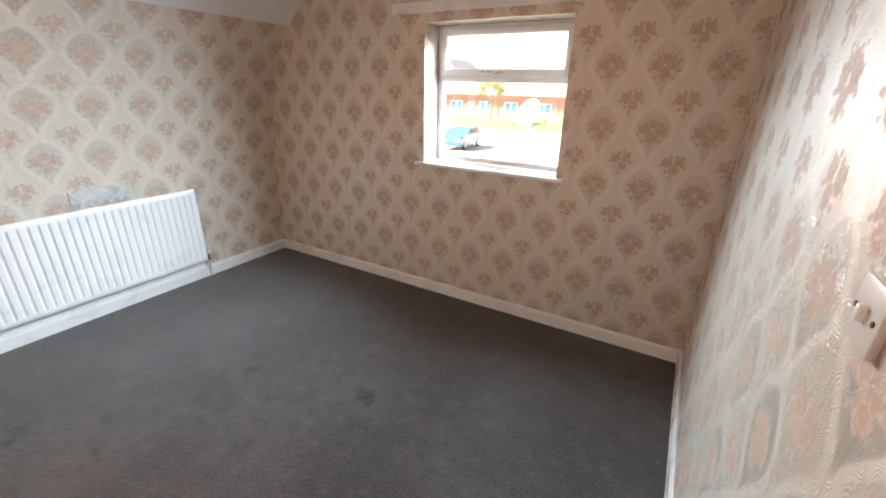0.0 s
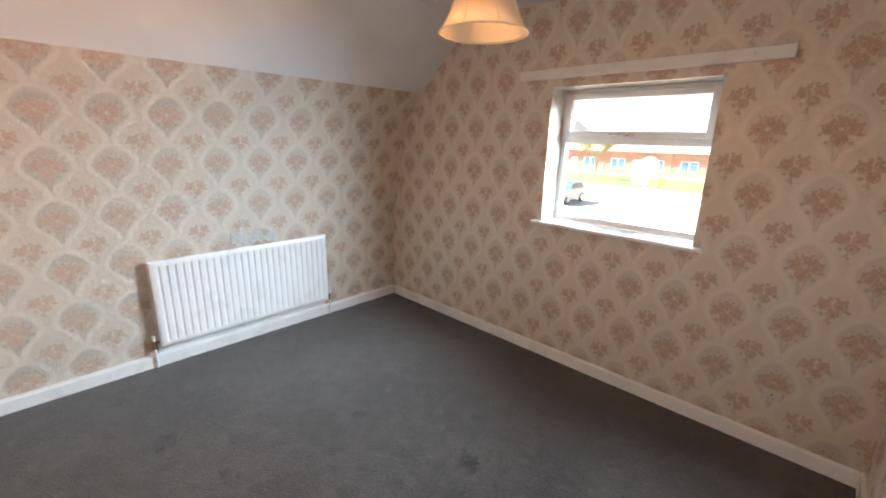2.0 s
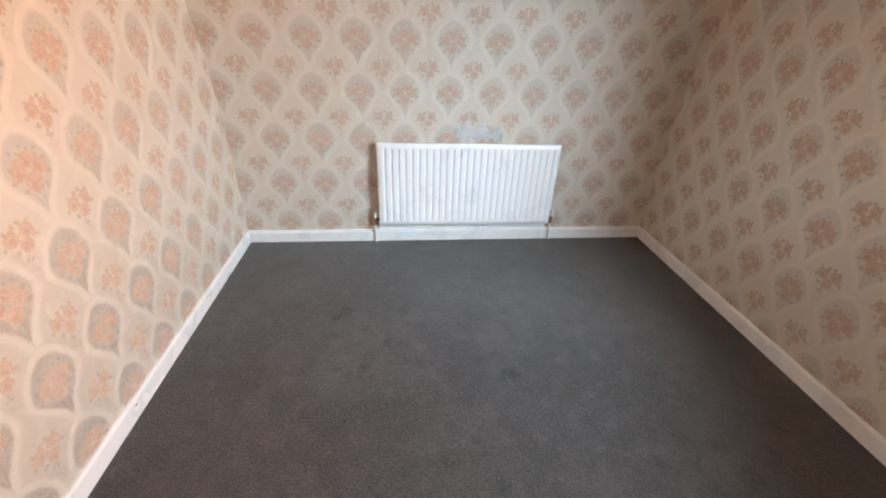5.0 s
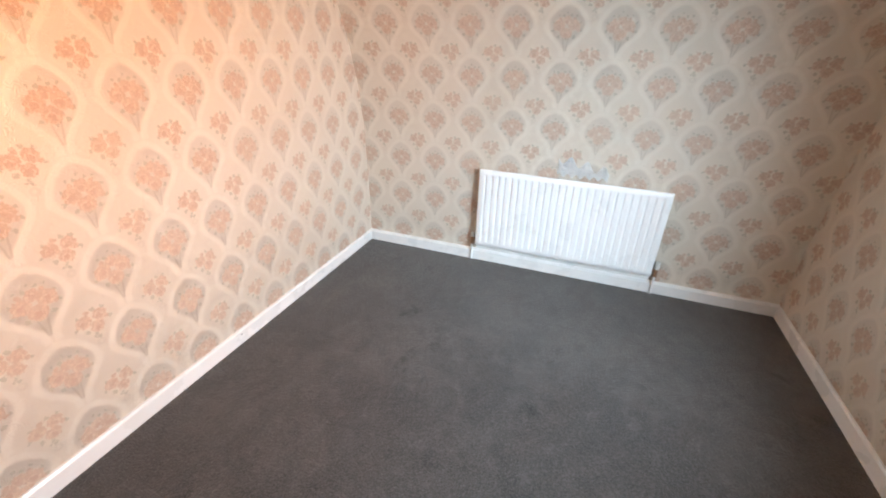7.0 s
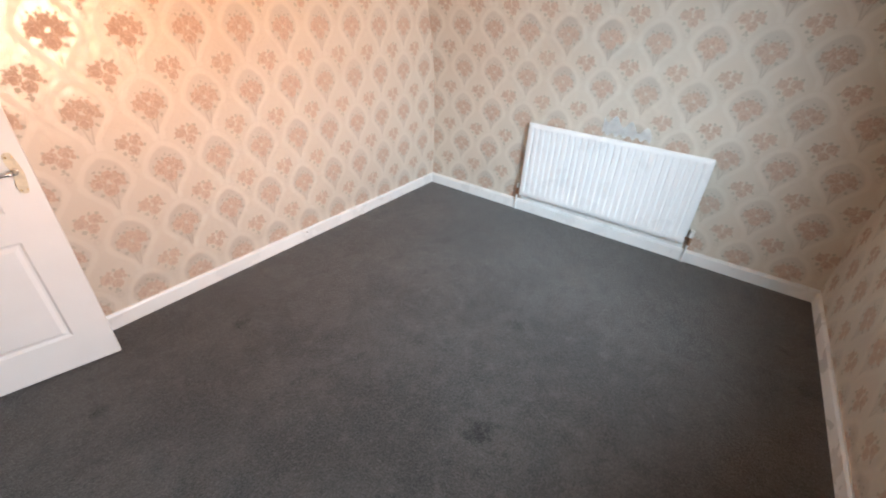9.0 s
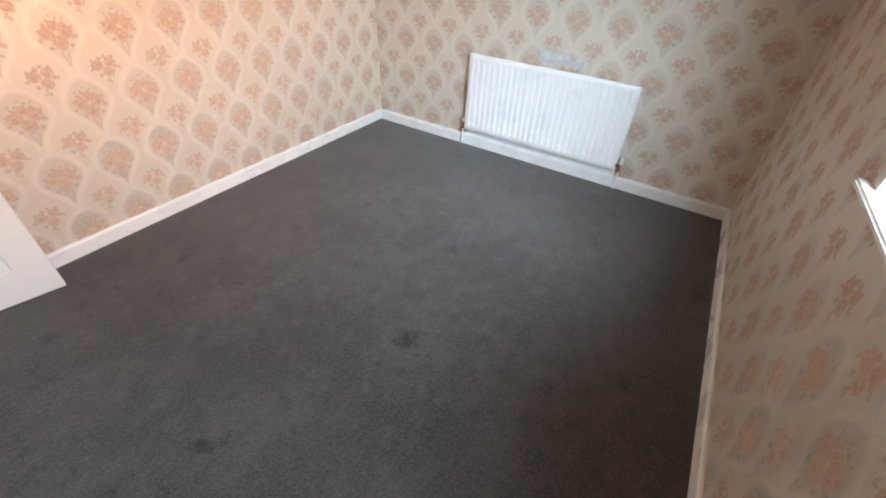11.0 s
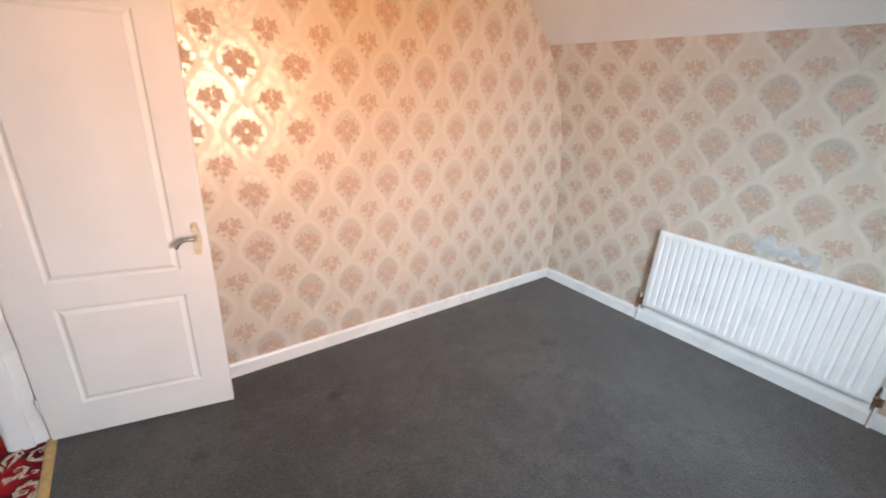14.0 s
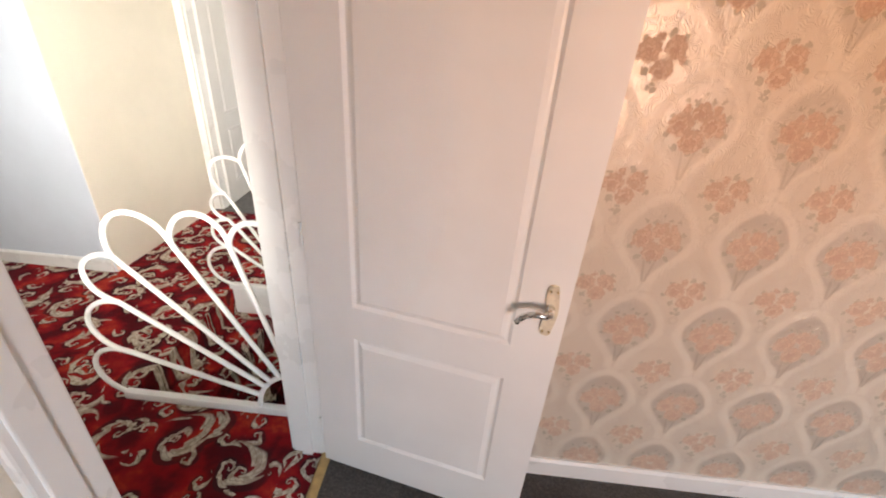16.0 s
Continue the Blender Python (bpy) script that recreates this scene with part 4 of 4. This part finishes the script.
# ---- outside ----
GZ = -2.6
structure("ground", boxes((-900, 900, -900, 1500, GZ - 0.5, GZ)), PAVING, "pale sunlit paving and ground", "ground")
structure("road", boxes((-120, 120, 14, 38, GZ, GZ + 0.004)), ROAD, "pale sunlit road", "road")
structure("pavement", boxes((-120, 120, 38, 42, GZ, GZ + 0.1)), PAVING, "raised concrete pavement with a kerb", "pavement")
structure("lawn", boxes((-60, 60, 42, 57, GZ, GZ + 0.12)), GRASS, "strip of sunlit green grass", "lawn")


def house(x0, w, depth, y, wall_h, roof_h, windows):
    h = thing("house", "red brick terraced house with white windows and a tiled roof", "house", "houses across the road", at=(x0, y, GZ))
    part("wall", boxes((0, w, 0, depth, 0, wall_h)), BRICK, h)
    bm = bmesh.new()
    prism(bm, [(-0.4, wall_h - 0.1), (depth / 2, wall_h + roof_h), (depth + 0.4, wall_h - 0.1)], "x", -0.2, w + 0.2)
    part("roof", bm, ROOF, h)
    for wx, wz, ww, wh in windows:
        f = part("window", boxes((wx, wx + ww, -0.06, -0.004, wz, wz + wh)), UPVC, h)
        for k in range(2):
            part("pane", boxes((wx + 0.08 + k * ww / 2, wx + ww / 2 - 0.04 + k * ww / 2 - 0.02, -0.07, -0.061, wz + 0.08, wz + wh - 0.08)), CAR_BLUE, f)
    part("door", boxes((w / 2 - 0.45, w / 2 + 0.45, -0.08, -0.004, 0.0, 2.1)), UPVC, h)
    part("gutter", boxes((-0.2, w + 0.2, -0.55, -0.4, wall_h - 0.18, wall_h - 0.06)), UPVC, h)
    return h


first_house = house(-40, 9.0, 8, 60, 3.4, 2.4, [(1.0, 0.9, 2.0, 1.3), (6.0, 0.9, 2.0, 1.3)])
for k in range(1, 6):
    copy_thing(first_house, pose(-40 + 9.02 * k, 60 + 0.05 * k, GZ))
tall = thing("house", "taller house with a grey tiled roof behind", "house", at=(-39.3, 66, GZ))
part("wall", boxes((0, 9, 0, 9, 0, 5.2)), BRICK, tall)
bm = bmesh.new()
prism(bm, [(-0.3, 5.1), (4.5, 8.7), (9.3, 5.1)], "y", -0.3, 9.3)
part("roof", bm, ROOF, tall)


def car(x, y, turn):
    c = thing("car", "parked blue hatchback car", "car", at=(x, y, GZ + 0.004))
    c.rotation_euler = (0, 0, radians(turn))
    bm = bmesh.new()
    side = [(-2.0, 0.35), (-2.05, 0.75), (-1.9, 0.95), (-1.0, 1.02), (-0.35, 1.42), (1.1, 1.46), (1.75, 1.05), (2.0, 0.95), (2.05, 0.4), (1.7, 0.25), (-1.7, 0.25)]
    prism(bm, side, "y", -0.85, 0.85)
    bmesh.ops.bevel(bm, geom=bm.edges[:], offset=0.08, segments=3, affect="EDGES")
    part("body", bm, CAR_BLUE, c, smooth=True)
    for s in (-1, 1):
        part("side_window", boxes((-0.6, 1.35, s * 0.845, s * 0.86, 1.02, 1.36) if s > 0 else (-0.6, 1.35, -0.86, -0.845, 1.02, 1.36)), DARK, c)
        part("headlight", boxes((-2.08, -1.98, s * 0.65 - 0.15, s * 0.65 + 0.15, 0.66, 0.8), bevel=0.02), PLASTIC, c)
        part("tail_light", boxes((1.98, 2.08, s * 0.7 - 0.1, s * 0.7 + 0.1, 0.66, 0.92), bevel=0.02), RUST, c)
        for wx in (-1.3, 1.3):
            bm = bmesh.new()
            cylinder(bm, (wx, s * 0.72, 0.31), (wx, s * 0.88, 0.31), 0.31, seg=24)
            wheel = part("wheel", bm, TYRE, c, smooth=True)
            bm = bmesh.new()
            cylinder(bm, (wx, s * 0.86, 0.31), (wx, s * 0.895, 0.31), 0.2, seg=18)
            part("rim", bm, CHROME, wheel)
    bm = bmesh.new()
    prism(bm, [(1.15, 1.40), (1.74, 1.06), (1.77, 1.08), (1.18, 1.43)], "y", -0.65, 0.65)
    part("rear_window", bm, DARK, c)
    return c


car(-11.1, 28.0, 95)


def tree(x, y, h):
    t = thing("tree", "bare-limbed street tree with yellowish leaves", "tree", at=(x, y, GZ + 0.12))
    bm = bmesh.new()
    tube(bm, [(0, 0, -0.1), (0.05, 0, h * 0.25), (-0.04, 0.05, h * 0.5)], 0.13, 10)
    ends = []
    for k in range(7):
        a = k * 0.9
        r = h * (0.22 + 0.06 * (k % 3))
        e = Vector((r * math.cos(a), r * math.sin(a), h * (0.72 + 0.08 * (k % 4))))
        tube(bm, [(-0.04, 0.05, h * 0.47), (e.x * 0.4, e.y * 0.4, h * 0.6), e], 0.06, 6)
        ends.append(e)
    part("trunk", bm, BARK, t, smooth=True)
    rng = random.Random(4)
    bm = bmesh.new()
    for e in ends:
        for _ in range(170):
            p = e + Vector((rng.gauss(0, h * 0.09), rng.gauss(0, h * 0.09), rng.gauss(0, h * 0.07)))
            q = Euler((rng.random() * 6, rng.random() * 6, rng.random() * 6)).to_matrix()
            s = 0.09 + 0.08 * rng.random()
            bm.faces.new([bm.verts.new(p + q @ Vector(c)) for c in ((-s, 0, 0), (0, -s * 0.5, 0.02), (s, 0, 0), (0, s * 0.5, 0.02))])
    part("crown", bm, LEAVES, t)


tree(-18.5, 49.5, 5.0)

dish = thing("satellite_dish", "white satellite dish on a slim pole with a rusty arm", "satellite dish", at=(0.69, 8.4, GZ))
bm = bmesh.new()
cylinder(bm, (0, 0, 0), (0, 0, 3.72), 0.03)
part("pole", bm, UPVC, dish, smooth=True)
bm = bmesh.new()
lathe(bm, [(0.001, 0.0), (0.09, 0.007), (0.18, 0.03), (0.265, 0.07)], 32)
bmesh.ops.solidify(bm, geom=bm.faces[:], thickness=0.008)
for v in bm.verts:
    v.co = Euler((radians(62), 0, radians(-25))).to_matrix() @ v.co + Vector((0.0, -0.05, 3.72))
part("reflector", bm, UPVC, dish, smooth=True)
bm = bmesh.new()
tube(bm, [(0.05, -0.1, 3.5), (0.3, -0.35, 3.48), (0.36, -0.38, 3.6)], 0.022, 8)
box(bm, 0.33, 0.41, -0.42, -0.34, 3.56, 3.66)
part("arm", bm, RUST, dish)
